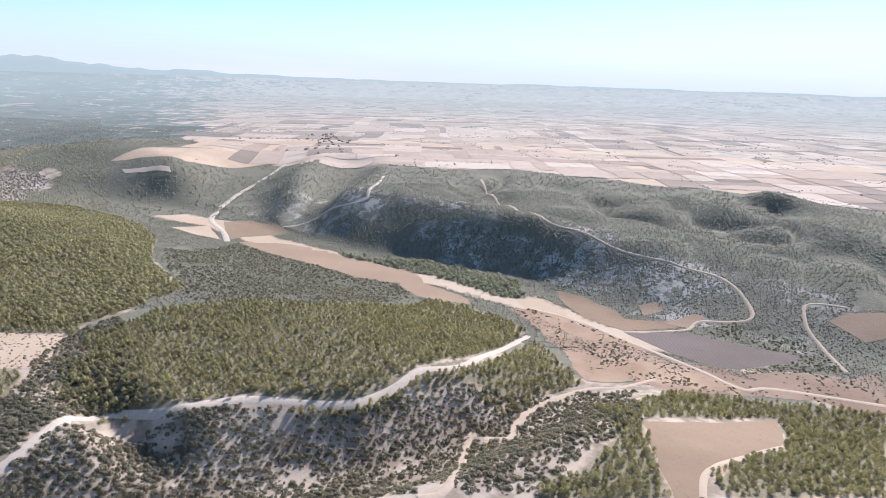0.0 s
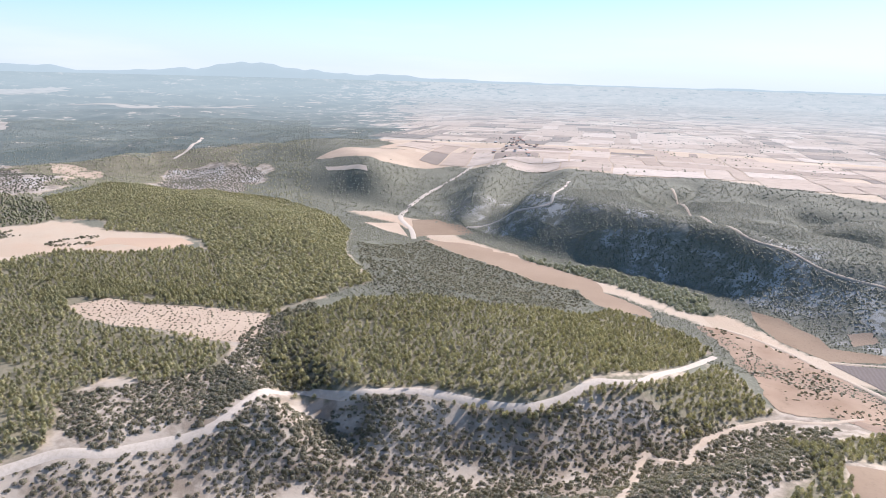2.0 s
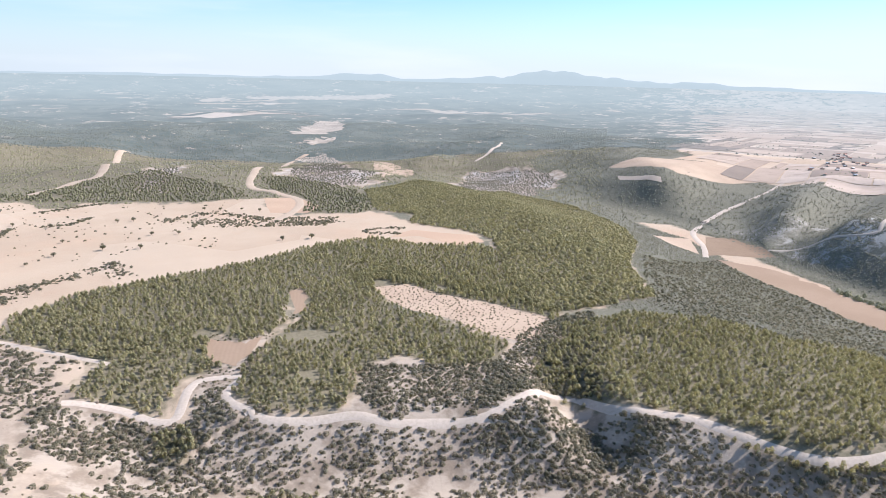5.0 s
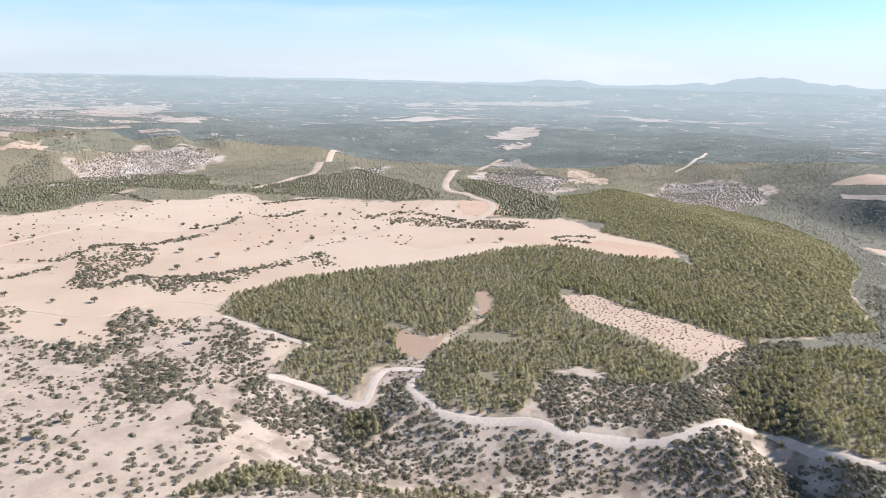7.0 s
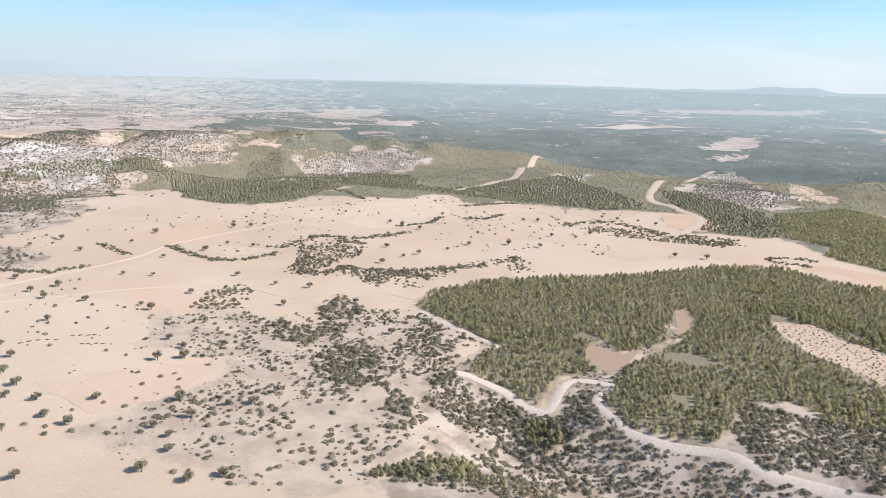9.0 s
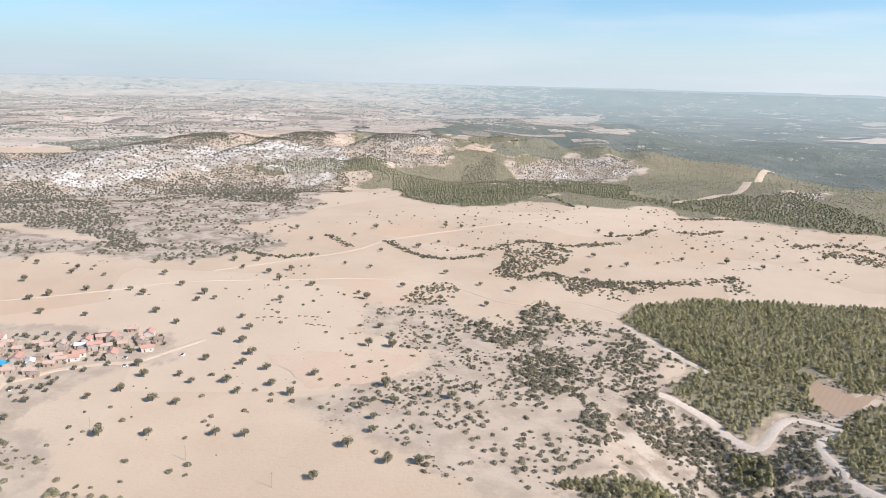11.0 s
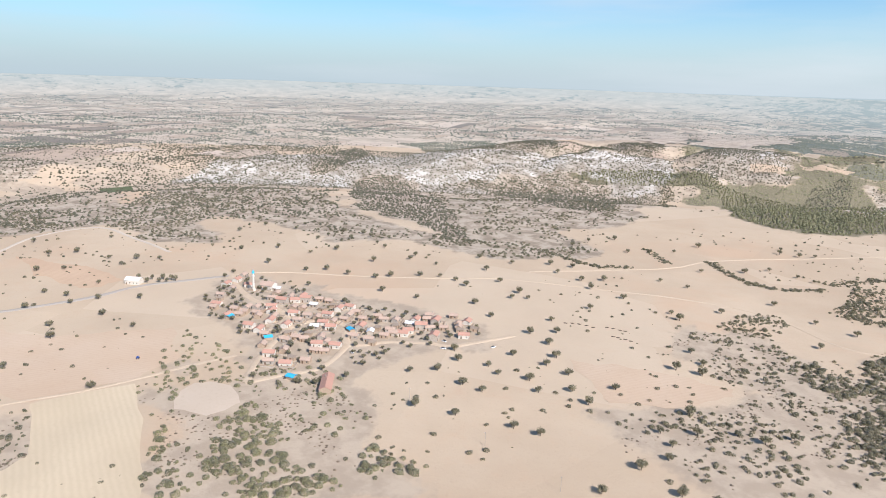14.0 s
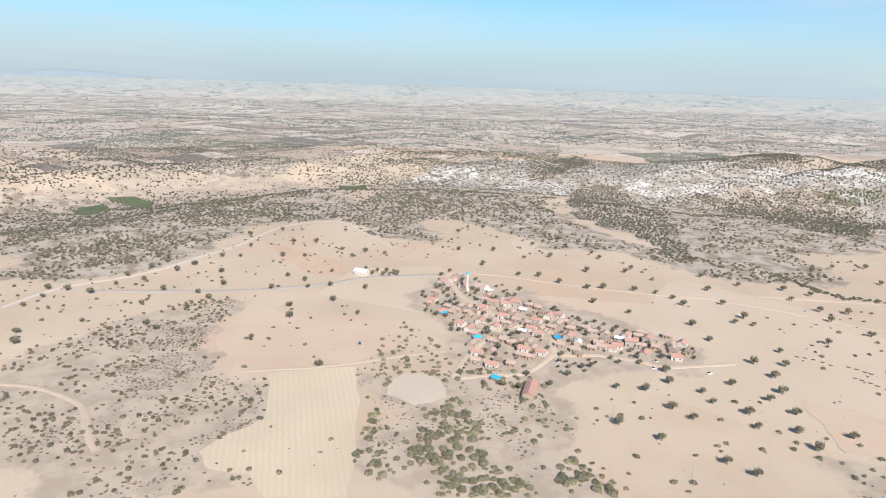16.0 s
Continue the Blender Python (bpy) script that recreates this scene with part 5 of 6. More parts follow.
for k, (poly, gap, cut, lo, hi, far) in enumerate((
        (SCRUB_A, 3.1, -0.18, 0.8, 2.2, 0), (SCRUB_B, 5.2, -0.02, 0.8, 2.2, 0), (SCRUB_O, 3.4, -0.35, 0.9, 2.4, 0), (SCRUB_P, 4.4, -0.1, 0.8, 2.2, 0), (SCRUB_C, 2.9, -0.52, 0.8, 2.3, 0), (F_RUST, 3.8, -0.02, 0.4, 1.9, 0), (F_BROWN, 4.6, 0.08, 0.5, 1.7, 0), (SCRUB_D, 2.9, -0.6, 1.0, 2.3, 0),
        (SCRUB_F, 4.0, -0.4, 0.9, 2.1, 0), (SCRUB_G, 5.6, 0.0, 0.6, 2.1, 0), (SCRUB_H, 8.0, -0.1, 0.8, 2.4, 0), (YARD_A, 4.9, -0.2, 1.2, 2.9, 0), (YARD_B, 4.7, -0.3, 1.2, 3.0, 0), (YARD_C, 4.9, -0.2, 1.2, 2.9, 0), (YARD_D, 8.0, -0.1, 0.9, 2.4, 0), (SCRUB_I, 4.2, -0.3, 0.8, 2.0, 0), (SCRUB_J, 6.0, -0.25, 0.8, 2.0, 1),
        (SCRUB_K, 6.6, 0.12, 1.2, 2.7, 1), (SCRUB_L, 6.6, 0.12, 1.2, 2.7, 1), (SCRUB_M, 6.4, 0.1, 1.2, 2.6, 1), (SCRUB_Q, 4.2, -0.2, 0.7, 1.7, 0), (CLEAR, 4.0, -0.5, 0.6, 1.3, 0),
        (CLUMP_A, 4.4, -0.15, 0.9, 2.3, 0), (CLUMP_B, 3.9, -0.3, 1.0, 2.6, 0), (CLUMP_C, 3.9, -0.3, 1.0, 2.6, 0), (CLUMP_D, 3.6, -0.45, 1.1, 2.8, 0), (CLUMP_E, 4.0, -0.25, 1.0, 2.5, 0), (CLUMP_F, 5.6, -0.05, 0.8, 2.0, 0),
        (CLUMP_G, 4.6, -0.2, 1.0, 2.4, 0), (CLUMP_H, 4.6, -0.25, 1.0, 2.4, 0), (CLUMP_I, 5.0, -0.2, 1.1, 2.5, 0), (THICKET_4, 4.5, -0.6, 1.6, 2.6, 1))):
    x, y = jitter_grid(poly, gap, 40 + k)
    dens = fbm(x, y, 24, 3, 81) + 0.15 * fbm(x, y, 110, 2, 82)
    w = 0.0 if poly in (CLEAR, SCRUB_F) else (55.0 if far else 16.0)
    keep = (dens > cut + rng.uniform(-0.3, 0.3, len(x))) & any_in(x, y, [poly], w) & off_roads(x, y, 0.4) & ~any_in(x, y, BARE)
    x, y = x[keep], y[keep]
    size = rng.uniform(lo, hi, len(x)) ** 1.15 / 1.05
    scatter_mesh("scrub", BUSH_FAR if far else BUSH_NEAR, x, y, size, size * rng.uniform(0.8, 1.2, len(x)), BUSH_OLIVE if poly in (YARD_A, YARD_B, YARD_C, YARD_D, SCRUB_H) else BUSH, "dark evergreen scrub bushes on dry pale soil", "scrub")


for k, (line, w, gap) in enumerate(((HEDGE_A, 9, 2.6), (HEDGE_B, 13, 3.2), (HEDGE_C, 15, 3.0), (HEDGE_D, 8, 3.0), (HEDGE_E, 18, 3.4), (HEDGE_F, 10, 3.2), (HEDGE_G, 20, 3.6), (HEDGE_H, 10, 3.2),
                                    (HEDGE_I, 9, 3.0), (HEDGE_J, 8, 3.0), (HEDGE_K, 9, 2.8))):
    w *= 1.35
    c = spline(line, gap * 0.6)
    x = np.repeat(c[:, 0], 3) + rng.normal(0, w * 0.26, 3 * len(c))
    y = np.repeat(c[:, 1], 3) + rng.normal(0, w * 0.26, 3 * len(c))
    keep = (fbm(x, y, 30, 2, 85) > -0.45) & (rng.uniform(0, 1, len(x)) < 0.9 * w / 20 + 0.15)
    x, y = x[keep], y[keep]
    size = rng.uniform(0.9, 2.3, len(x))
    scatter_mesh("hedge", BUSH_NEAR, x, y, size, size * rng.uniform(0.8, 1.2, len(x)), BUSH, "ragged dark hedge of scrub oak between fields", "hedge")


x, y = jitter_grid(SCRUB_N, 6.0, 21)
keep = any_in(x, y, [SCRUB_N], 14) & (fbm(x, y, 40, 3, 83) > -0.45) & ~any_in(x, y, BARE)
x, y = x[keep], y[keep]
size = rng.uniform(2.0, 3.8, len(x))
scatter_mesh("riverside_trees", BUSH_NEAR, x, y, size, size * rng.uniform(1.1, 1.9, len(x)), WILLOW, "grey-green willows and poplars along the dry river", "trees")


for k, (poly, gap, cut) in enumerate(((SCRUB_G, 3.2, 0.36), (BROWN_STRIP, 2.4, 0.05), (BROWN_STRIP_2, 2.4, 0.0), (SCRUB_H, 4.0, 0.2), (SCRUB_B, 4.0, 0.25))):
    x, y = jitter_grid(poly, gap, 130 + k)
    keep = (fbm(x, y, 18, 3, 87) + 0.5 * fbm(x, y, 70, 2, 86) > cut + rng.uniform(-0.15, 0.15, len(x))) & any_in(x, y, [poly], 12) & off_roads(x, y, 0.5) & ~any_in(x, y, BARE)
    x, y = x[keep], y[keep]
    size = rng.uniform(0.4, 1.25, len(x))
    scatter_mesh("thorn_scrub", BUSH_FAR, x, y, size, size * rng.uniform(0.4, 0.75, len(x)), BUSH_BROWN, "low brown thorn cushions on grazed soil", "scrub")


def hill_scrub():
    """Dense scrub on the hills across the river, on the scarps behind the fields and over the far plain."""
    g = np.random.default_rng(5)

    def polar(n, r0, r1, a0, a1):
        r = np.sqrt(g.uniform(r0 ** 2, r1 ** 2, n))
        a = np.radians(g.uniform(a0, a1, n))
        return -np.sin(a) * r, np.cos(a) * r

    def plant(x, y, keep, lo, hi, shapes, label, material=BUSH_HILL, name="scrub"):
        x, y = x[keep], y[keep]
        size = g.uniform(lo, hi, len(x))
        tall = size * g.uniform(0.8, 1.15, len(x))
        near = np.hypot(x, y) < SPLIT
        # plants beyond SPLIT take the leaf material with painted haze
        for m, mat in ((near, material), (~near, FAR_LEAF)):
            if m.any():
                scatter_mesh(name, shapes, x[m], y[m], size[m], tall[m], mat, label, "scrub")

    x, y = polar(80000, 620, 1200, -106, -40)
    heath = covers(x, y)[1]
    plant(x, y, (heath > 0.5) & (fbm(x, y, 50, 3, 91) > -0.5) & off_roads(x, y, 1) & ~any_in(x, y, BARE), 0.8, 1.7, TUFTS, "dense dark scrub on the hills across the valley")
    x, y = polar(62000, 1200, 2480, -106, -30)
    heath = covers(x, y)[1]
    plant(x, y, (heath > 0.5) & (fbm(x, y, 70, 3, 91) > -0.3) & ~any_in(x, y, BARE), 1.1, 2.6, TUFTS, "dense dark scrub on the far hills")
    x, y = jitter_grid([(-1180, -330), (-1830, -330), (-1830, 900), (-900, 1950), (200, 2250), (200, 1500), (-1000, 800)], 7.6, 33)
    d, s, v = line_field(x, y, FAR_DALE)
    az = np.degrees(np.arctan2(-x, y))
    plant(x, y, (s < 0) & (d > 15) & (d < 450) & (az > 25) & (az < 66 + 18 * fbm(x, y, 200, 3, 84)) & (fbm(x, y, 90, 4, 94) > g.uniform(-1.1, 0.15, len(x))), 1.5, 3.0, TUFTS, "dark scrub clinging to the limestone slopes", BUSH_DOT)
    x, y = polar(72000, 1150, 3000, -42, 33)
    wood, heath = covers(x, y)[:2]
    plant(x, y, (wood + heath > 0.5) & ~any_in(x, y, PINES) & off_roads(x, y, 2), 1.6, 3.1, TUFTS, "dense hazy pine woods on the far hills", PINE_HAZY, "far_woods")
    x, y = polar(54000, 1250, 3300, 0, 106)
    d, s, v = line_field(x, y, FAR_DALE)
    west = np.degrees(np.arctan2(-x, y)) > 10 + 14 * fbm(x, y, 200, 4, 99)
    plant(x, y, west & (s < 0) & (d > 200) & (fbm(x, y, 130, 4, 95) > g.uniform(-0.05, 0.75, len(x))), 1.9, 3.8, TUFTS, "scattered dark scrub over the far plateau", BUSH_DOT)
    x, y = polar(22000, 1000, 2300, 55, 106)
    plant(x, y, fbm(x, y, 80, 4, 97) + 0.5 * fbm(x, y, 300, 2, 98) > g.uniform(-0.5, 0.3, len(x)), 1.6, 3.4, TUFTS, "brown-green scrub on the low hills beyond the village", BUSH_DOT)
    x, y = polar(9000, 1300, 3400, -106, -46)
    plant(x, y, on_plain(x, y) & (np.abs(fbm(x, y, 190, 3, 93)) < 0.09), 2.0, 4.0, TUFTS, "rows of small far trees along field edges", name="tree_rows")
    x, y = polar(26000, 2300, 4300, 8, 106)
    plant(x, y, fbm(x, y, 150, 4, 92) > g.uniform(-0.4, 0.4, len(x)), 2.2, 5.5, TUFTS, "scattered trees over the hazy far plain", name="far_trees")
    for k, q in enumerate(DARK):
        x, y = jitter_grid(q, 8.5 if q is BROWN_HEATH else 5.6, 70 + k)
        plant(x, y, any_in(x, y, [q], 40) & (fbm(x, y, 34, 4, 90) > g.uniform(-0.75, 0.1 if q is BROWN_HEATH else -0.1, len(x))), 1.4, 3.2, TUFTS, "dense grey-green scrub on the limestone hills", BUSH_DOT)
    for k, q in enumerate(SPECKLED):
        x, y = jitter_grid(q, 6.0, 90 + k)
        plant(x, y, any_in(x, y, [q], 60) & (fbm(x, y, 40, 3, 89) > -0.5), 1.5, 2.9, TUFTS, "dark scrub dotted over pale limestone", BUSH_DOT)
    for k, q in enumerate(DALE):
        x, y = jitter_grid(q, 6.0, 110 + k)
        plant(x, y, any_in(x, y, [q], 30) & (fbm(x, y, 45, 3, 88) > 0.0), 1.2, 2.8, BUSH_FAR, "scrub oak on pale eroded slopes of the dale", BUSH)
    x, y = polar(3600, 330, 1250, -12, 100)
    wood, heath, rock, graze, scarp = covers(x, y)
    plant(x, y, (wood < 0.5) & off_roads(x, y, 1) & (fbm(x, y, 130, 3, 96) > 0.0), 0.5, 2.2, BUSH_NEAR, "small shrubs dotted over the bare fields", BUSH)


hill_scrub()


def oak(seed):
    """A lone oak: forked trunk and a broad, gappy crown of leaf clumps."""
    g = np.random.default_rng(seed)
    root = new("oak_tree")
    bm = bmesh.new()
    for a, lean, r0, h in ((0, 0.0, 0.34, 2.6), (1.0, 0.5, 0.18, 3.2), (3.0, 0.55, 0.17, 3.0), (5.0, 0.45, 0.16, 3.3)):
        m = Matrix.Translation((0, 0, 0 if lean == 0 else 1.3)) @ Matrix.Rotation(a, 4, "Z") @ Matrix.Rotation(lean, 4, "Y") @ Matrix.Translation((0, 0, h / 2 - 0.2))
        bmesh.ops.create_cone(bm, cap_ends=True, segments=6, radius1=r0, radius2=r0 * 0.5, depth=h, matrix=m)
    part("trunk", bm, BARK, root)
    vs, fs, n = [], [], 0
    for k in range(13):
        a, d, s = g.uniform(0, 6.28), 2.4 * math.sqrt(g.uniform(0, 1)), g.uniform(0.9, 1.55)
        v = ICO1[0] * (s * g.uniform(0.7, 1.3, len(ICO1[0])))[:, None]
        v = v * (1, 1, 0.8) + (math.cos(a) * d, math.sin(a) * d, 3.6 + g.uniform(-1.2, 1.5) * (1 - d / 3.4))
        vs.append(v)
        fs.append(ICO1[1] + n)
        n += len(v)
    for k in range(160):
        u = g.normal(0, 1, 3)
        u /= np.linalg.norm(u)
        c = u * (3.1, 3.1, 2.0) * g.uniform(0.8, 1.05) + (0, 0, 3.7)
        vs.append(c + g.normal(0, 0.32, (3, 3)))
        fs.append(np.array([[n, n + 1, n + 2]]))
        n += 3
    ob = new("crown", mesh_np("crown", np.concatenate(vs), np.concatenate(fs), OAK_LEAF))
    ob.parent = root
    return root


OAKS = [oak(s) for s in range(5)]
spare = list(OAKS)
g_oak = np.random.default_rng(3)
for group in (OAKS_NORTH, OAKS_FIELD, OAKS_VILLAGE, OAKS_WEST, OAKS_EAST):
    for x, y in group:
        s = float(g_oak.uniform(0.68, 1.08))
        k = int(g_oak.integers(0, 5))
        m = Matrix.Translation((x, y, float(height(x, y)) - 0.15)) @ Matrix.Rotation(float(g_oak.uniform(0, 6.28)), 4, "Z") @ Matrix.Diagonal((s, s, s * float(g_oak.uniform(0.95, 1.25)), 1))
        if OAKS[k] in spare:
            spare.remove(OAKS[k])
            ob = OAKS[k]
            ob.matrix_basis = m
        else:
            ob = copy_thing(OAKS[k], m @ Matrix.Diagonal((1 / OAKS[k].scale[0], 1 / OAKS[k].scale[1], 1 / OAKS[k].scale[2], 1)))
        tagged(ob, "lone grey-green oak standing in a bare field", "tree", "lone oaks in the fields")

# ---- village ----
WALLS = [plain("wall_limewash", (0.64, 0.59, 0.52), (0.50, 0.45, 0.38)), plain("wall_mud", (0.40, 0.30, 0.22), (0.33, 0.25, 0.18)), plain("wall_stone", (0.45, 0.39, 0.33), (0.33, 0.28, 0.23))]
ROOFS = [plain("roof_clay", (0.50, 0.27, 0.20), (0.42, 0.25, 0.19), 2.0), plain("roof_clay_old", (0.50, 0.36, 0.28), (0.40, 0.29, 0.225), 2.0), plain("roof_earth", (0.38, 0.30, 0.23), (0.31, 0.24, 0.18)),
         plain("roof_sheet_white", (0.75, 0.74, 0.72), (0.62, 0.60, 0.58), 1.0, 0.5)]
BLUE = plain("blue_sheet", (0.03, 0.36, 0.62), (0.05, 0.42, 0.68), 1.0, 0.5)
DARK_GLASS = plain("window_glass", (0.03, 0.035, 0.04), (0.05, 0.05, 0.055), 2.0, 0.15)
WOOD = plain("door_wood", (0.16, 0.10, 0.06), (0.11, 0.07, 0.045), 4.0)


def box(bm, x0, x1, y0, y1, z0, z1):
    m = Matrix.Translation(((x0 + x1) / 2, (y0 + y1) / 2, (z0 + z1) / 2)) @ Matrix.Diagonal((x1 - x0, y1 - y0, z1 - z0, 1))
    bmesh.ops.create_cube(bm, size=1, matrix=m)


def gable(bm, lx, ly, z, rise, eave=0.45, thick=0.18):
    """A pitched roof slab with eaves, its ridge along x."""
    a, b = lx / 2 + eave, ly / 2 + eave
    drop = rise * eave / (ly / 2)
    prof = [(-b, z - drop), (0, z + rise), (b, z - drop), (b, z - drop + thick), (0, z + rise + thick), (-b, z - drop + thick)]
    ends = [[bm.verts.new((sx * a, py, pz)) for py, pz in prof] for sx in (-1, 1)]
    for i in range(6):
        j = (i + 1) % 6
        bm.faces.new((ends[0][i], ends[0][j], ends[1][j], ends[1][i]))
    bm.faces.new(ends[0][::-1])
    bm.faces.new(ends[1])
    bmesh.ops.recalc_face_normals(bm, faces=bm.faces)


def house(lx, ly, h, wall, roof, flat=False, label=""):
    root = new("house")
    bm = bmesh.new()
    box(bm, -lx / 2, lx / 2, -ly / 2, ly / 2, -0.8, h)
    rise = ly * 0.24
    if not flat:
        for s in (-1, 1):
            v = [bm.verts.new(p) for p in ((s * lx / 2, -ly / 2, h), (s * lx / 2, ly / 2, h), (s * lx / 2, 0, h + rise))]
            bm.faces.new(v if s > 0 else v[::-1])
    part("wall", bm, wall, root)
    bm = bmesh.new()
    if flat:
        box(bm, -lx / 2 - 0.3, lx / 2 + 0.3, -ly / 2 - 0.3, ly / 2 + 0.3, h, h + 0.3)
    else:
        gable(bm, lx, ly, h, rise)
    top = part("roof", bm, roof, root)
    if not flat:
        bm = bmesh.new()
        box(bm, lx * 0.2, lx * 0.2 + 0.6, -0.3 + ly * 0.15, 0.3 + ly * 0.15, h + rise * 0.4, h + rise + 0.9)
        part("chimney", bm, WALLS[2], top)
    n = max(1, int(lx // 3.2))
    for s in (-1, 1):
        for k in range(n):
            x = (k + 0.5) / n * lx - lx / 2
            door = s < 0 and k == 0
            bm = bmesh.new()
            y = s * ly / 2
            if door:
                box(bm, x - 0.5, x + 0.5, min(y, y + s * 0.06), max(y, y + s * 0.06), 0, 2.05)
            else:
                box(bm, x - 0.45, x + 0.45, min(y, y + s * 0.05), max(y, y + s * 0.05), 1.0, 2.1)
            part("door" if door else "window", bm, WOOD if door else DARK_GLASS, root)
    return tagged(root, label, "house", "village houses")


g_h = np.random.default_rng(11)
PROTO = []
for lx, ly, h, w, r, flat, label in ((8.4, 6.0, 3.2, 0, 0, False, "small whitewashed house with a red clay tile roof"), (6.8, 5.4, 2.8, 1, 1, False, "low mud-brick house with an old clay tile roof"),
                                     (9.6, 6.4, 4.8, 2, 0, False, "two-storey stone house with a red clay tile roof"), (5.6, 4.6, 2.5, 1, 2, True, "low mud-brick shed with a flat earth roof"),
                                     (7, 5.2, 2.9, 2, 3, False, "stone house with a white sheet-metal roof"), (7.6, 5.2, 3.0, 2, 1, False, "stone house with a weathered clay tile roof")):
    PROTO.append(house(lx, ly, h, WALLS[w], ROOFS[r], flat, label))
PICK = (0, 1, 5, 0, 2, 0, 1, 2, 4, 3, 5, 0, 3, 1, 4, 3, 1, 0, 1, 0, 5, 4, 1, 3, 2, 4, 3, 1, 5, 0, 4, 0, 2, 5, 2, 2, 0, 1, 0, 3, 0, 1, 0, 3, 5, 1, 5, 1, 3, 1)
used = set()
for (x, y), k in zip(HOUSES, PICK):
    turn = 25 + 18 * float(value_noise(np.array(x / 60), np.array(y / 60), 5)) + float(g_h.choice([0, 0, 90])) + float(g_h.uniform(-8, 8))
    m = pose(x, y, float(height(x, y)), 0, 0, turn)
    if k in used:
        copy_thing(PROTO[k], m)
    else:
        PROTO[k].matrix_basis = m
        used.add(k)
gx, gy = jitter_grid(VILLAGE, 9.4, 8)
keep = off_roads(gx, gy, 4.0)
taken = list(HOUSES)
for x, y in zip(gx[keep], gy[keep]):
    if min(math.hypot(x - a, y - b) for a, b in taken) < 7.2 or g_h.uniform() < 0.5:
        continue
    taken.append((x, y))
    turn = 25 + 18 * float(value_noise(np.array(x / 60), np.array(y / 60), 5)) + float(g_h.choice([0, 0, 90])) + float(g_h.uniform(-8, 8))
    copy_thing(PROTO[int(g_h.choice([0, 1, 1, 3, 5, 5, 0, 5, 1]))], pose(float(x), float(y), float(height(x, y)), 0, 0, turn))
gx, gy = jitter_grid(GARDENS, 9.0, 9)
keep = off_roads(gx, gy, 1.5) & (fbm(gx, gy, 30, 2, 66) > -0.3)
for x, y in zip(gx[keep], gy[keep]):
    if min(math.hypot(x - a, y - b) for a, b in taken) < 5.2 or g_h.uniform() < 0.15:
        continue
    k = int(g_h.integers(0, 5))
    s = float(g_h.uniform(0.32, 0.8))
    base = OAKS[k].scale
    tree = copy_thing(OAKS[k], Matrix.Translation((float(x), float(y), float(height(x, y)) - 0.1)) @ Matrix.Rotation(float(g_h.uniform(0, 6.28)), 4, "Z")
                      @ Matrix.Diagonal((s / base[0], s / base[1], s * 1.1 / base[2], 1)))
    tree.name = "garden_tree"
    tagged(tree, "small leafy tree in a village yard", "tree", "trees in the village")


def yard_wall(lx, ly):
    """A low dry-stone yard wall on three sides, its coping a little proud."""
    root = new("yard_wall")
    for name, z0, z1, t in (("wall", -0.5, 1.15, 0.25), ("coping", 1.15, 1.3, 0.34)):
        for x0, x1, y0, y1 in ((-lx / 2, lx / 2, -t, t), (-lx / 2 - t, -lx / 2 + t, t, ly), (lx / 2 - t, lx / 2 + t, t, ly)):
            bm = bmesh.new()
            box(bm, x0, x1, y0, y1, z0, z1)
            part(name, bm, WALLS[2] if name == "wall" else WALLS[1], root)
    return tagged(root, "low dry-stone wall round a village yard", "yard wall", "yard walls")


YARDS = [yard_wall(11, 8), yard_wall(8, 10)]
for k, (x, y) in enumerate(taken[2:-1:2]):
    turn = 25 + 18 * float(value_noise(np.array(x / 60), np.array(y / 60), 5)) + 90 * (k % 3)
    a = radians(turn)
    x, y = x + 7.0 * math.sin(a), y - 7.0 * math.cos(a)
    if any(math.hypot(x - p, y - q) < 3.5 for p, q in taken):
        continue
    m = pose(x, y, float(height(x, y)), 0, 0, turn)
    if k < 2:
        YARDS[k].matrix_basis = m
    else:
        copy_thing(YARDS[k % 2], m)
(x, y), = BARN
barn = house(24, 7.5, 3.2, WALLS[1], ROOFS[0], False, "long low barn with a red clay tile roof")
barn.matrix_basis = pose(x, y, float(height(x, y)), 0, 0, 140)


def minaret():
    (x, y), = MINARET
    root = new("minaret")
    bm = bmesh.new()
    box(bm, -1.5, 1.5, -1.5, 1.5, -1, 3.2)
    part("base", bm, WALLS[0], root)
    bm = bmesh.new()
    bmesh.ops.create_cone(bm, cap_ends=True, segments=14, radius1=1.1, radius2=0.95, depth=11.5, matrix=Matrix.Translation((0, 0, 8.9)))
    part("shaft", bm, WALLS[0], root)
    bm = bmesh.new()
    bmesh.ops.create_cone(bm, cap_ends=True, segments=14, radius1=1.0, radius2=1.75, depth=1.0, matrix=Matrix.Translation((0, 0, 14.2)))
    bmesh.ops.create_cone(bm, cap_ends=True, segments=14, radius1=1.75, radius2=1.75, depth=0.9, matrix=Matrix.Translation((0, 0, 15.15)))
    part("balcony", bm, WALLS[0], root)
    bm = bmesh.new()
    bmesh.ops.create_cone(bm, cap_ends=True, segments=14, radius1=0.8, radius2=0.75, depth=2.6, matrix=Matrix.Translation((0, 0, 16.6)))
    part("lantern", bm, WALLS[0], root)
    bm = bmesh.new()
    bmesh.ops.create_cone(bm, cap_ends=True, segments=14, radius1=1.5, radius2=0.05, depth=3.6, matrix=Matrix.Translation((0, 0, 19.4)))
    part("cap", bm, BLUE, root, "bright blue metal cone")
    root.matrix_basis = pose(x, y, float(height(x, y)))
    tagged(root, "slim white minaret with a bright blue cap", "minaret")


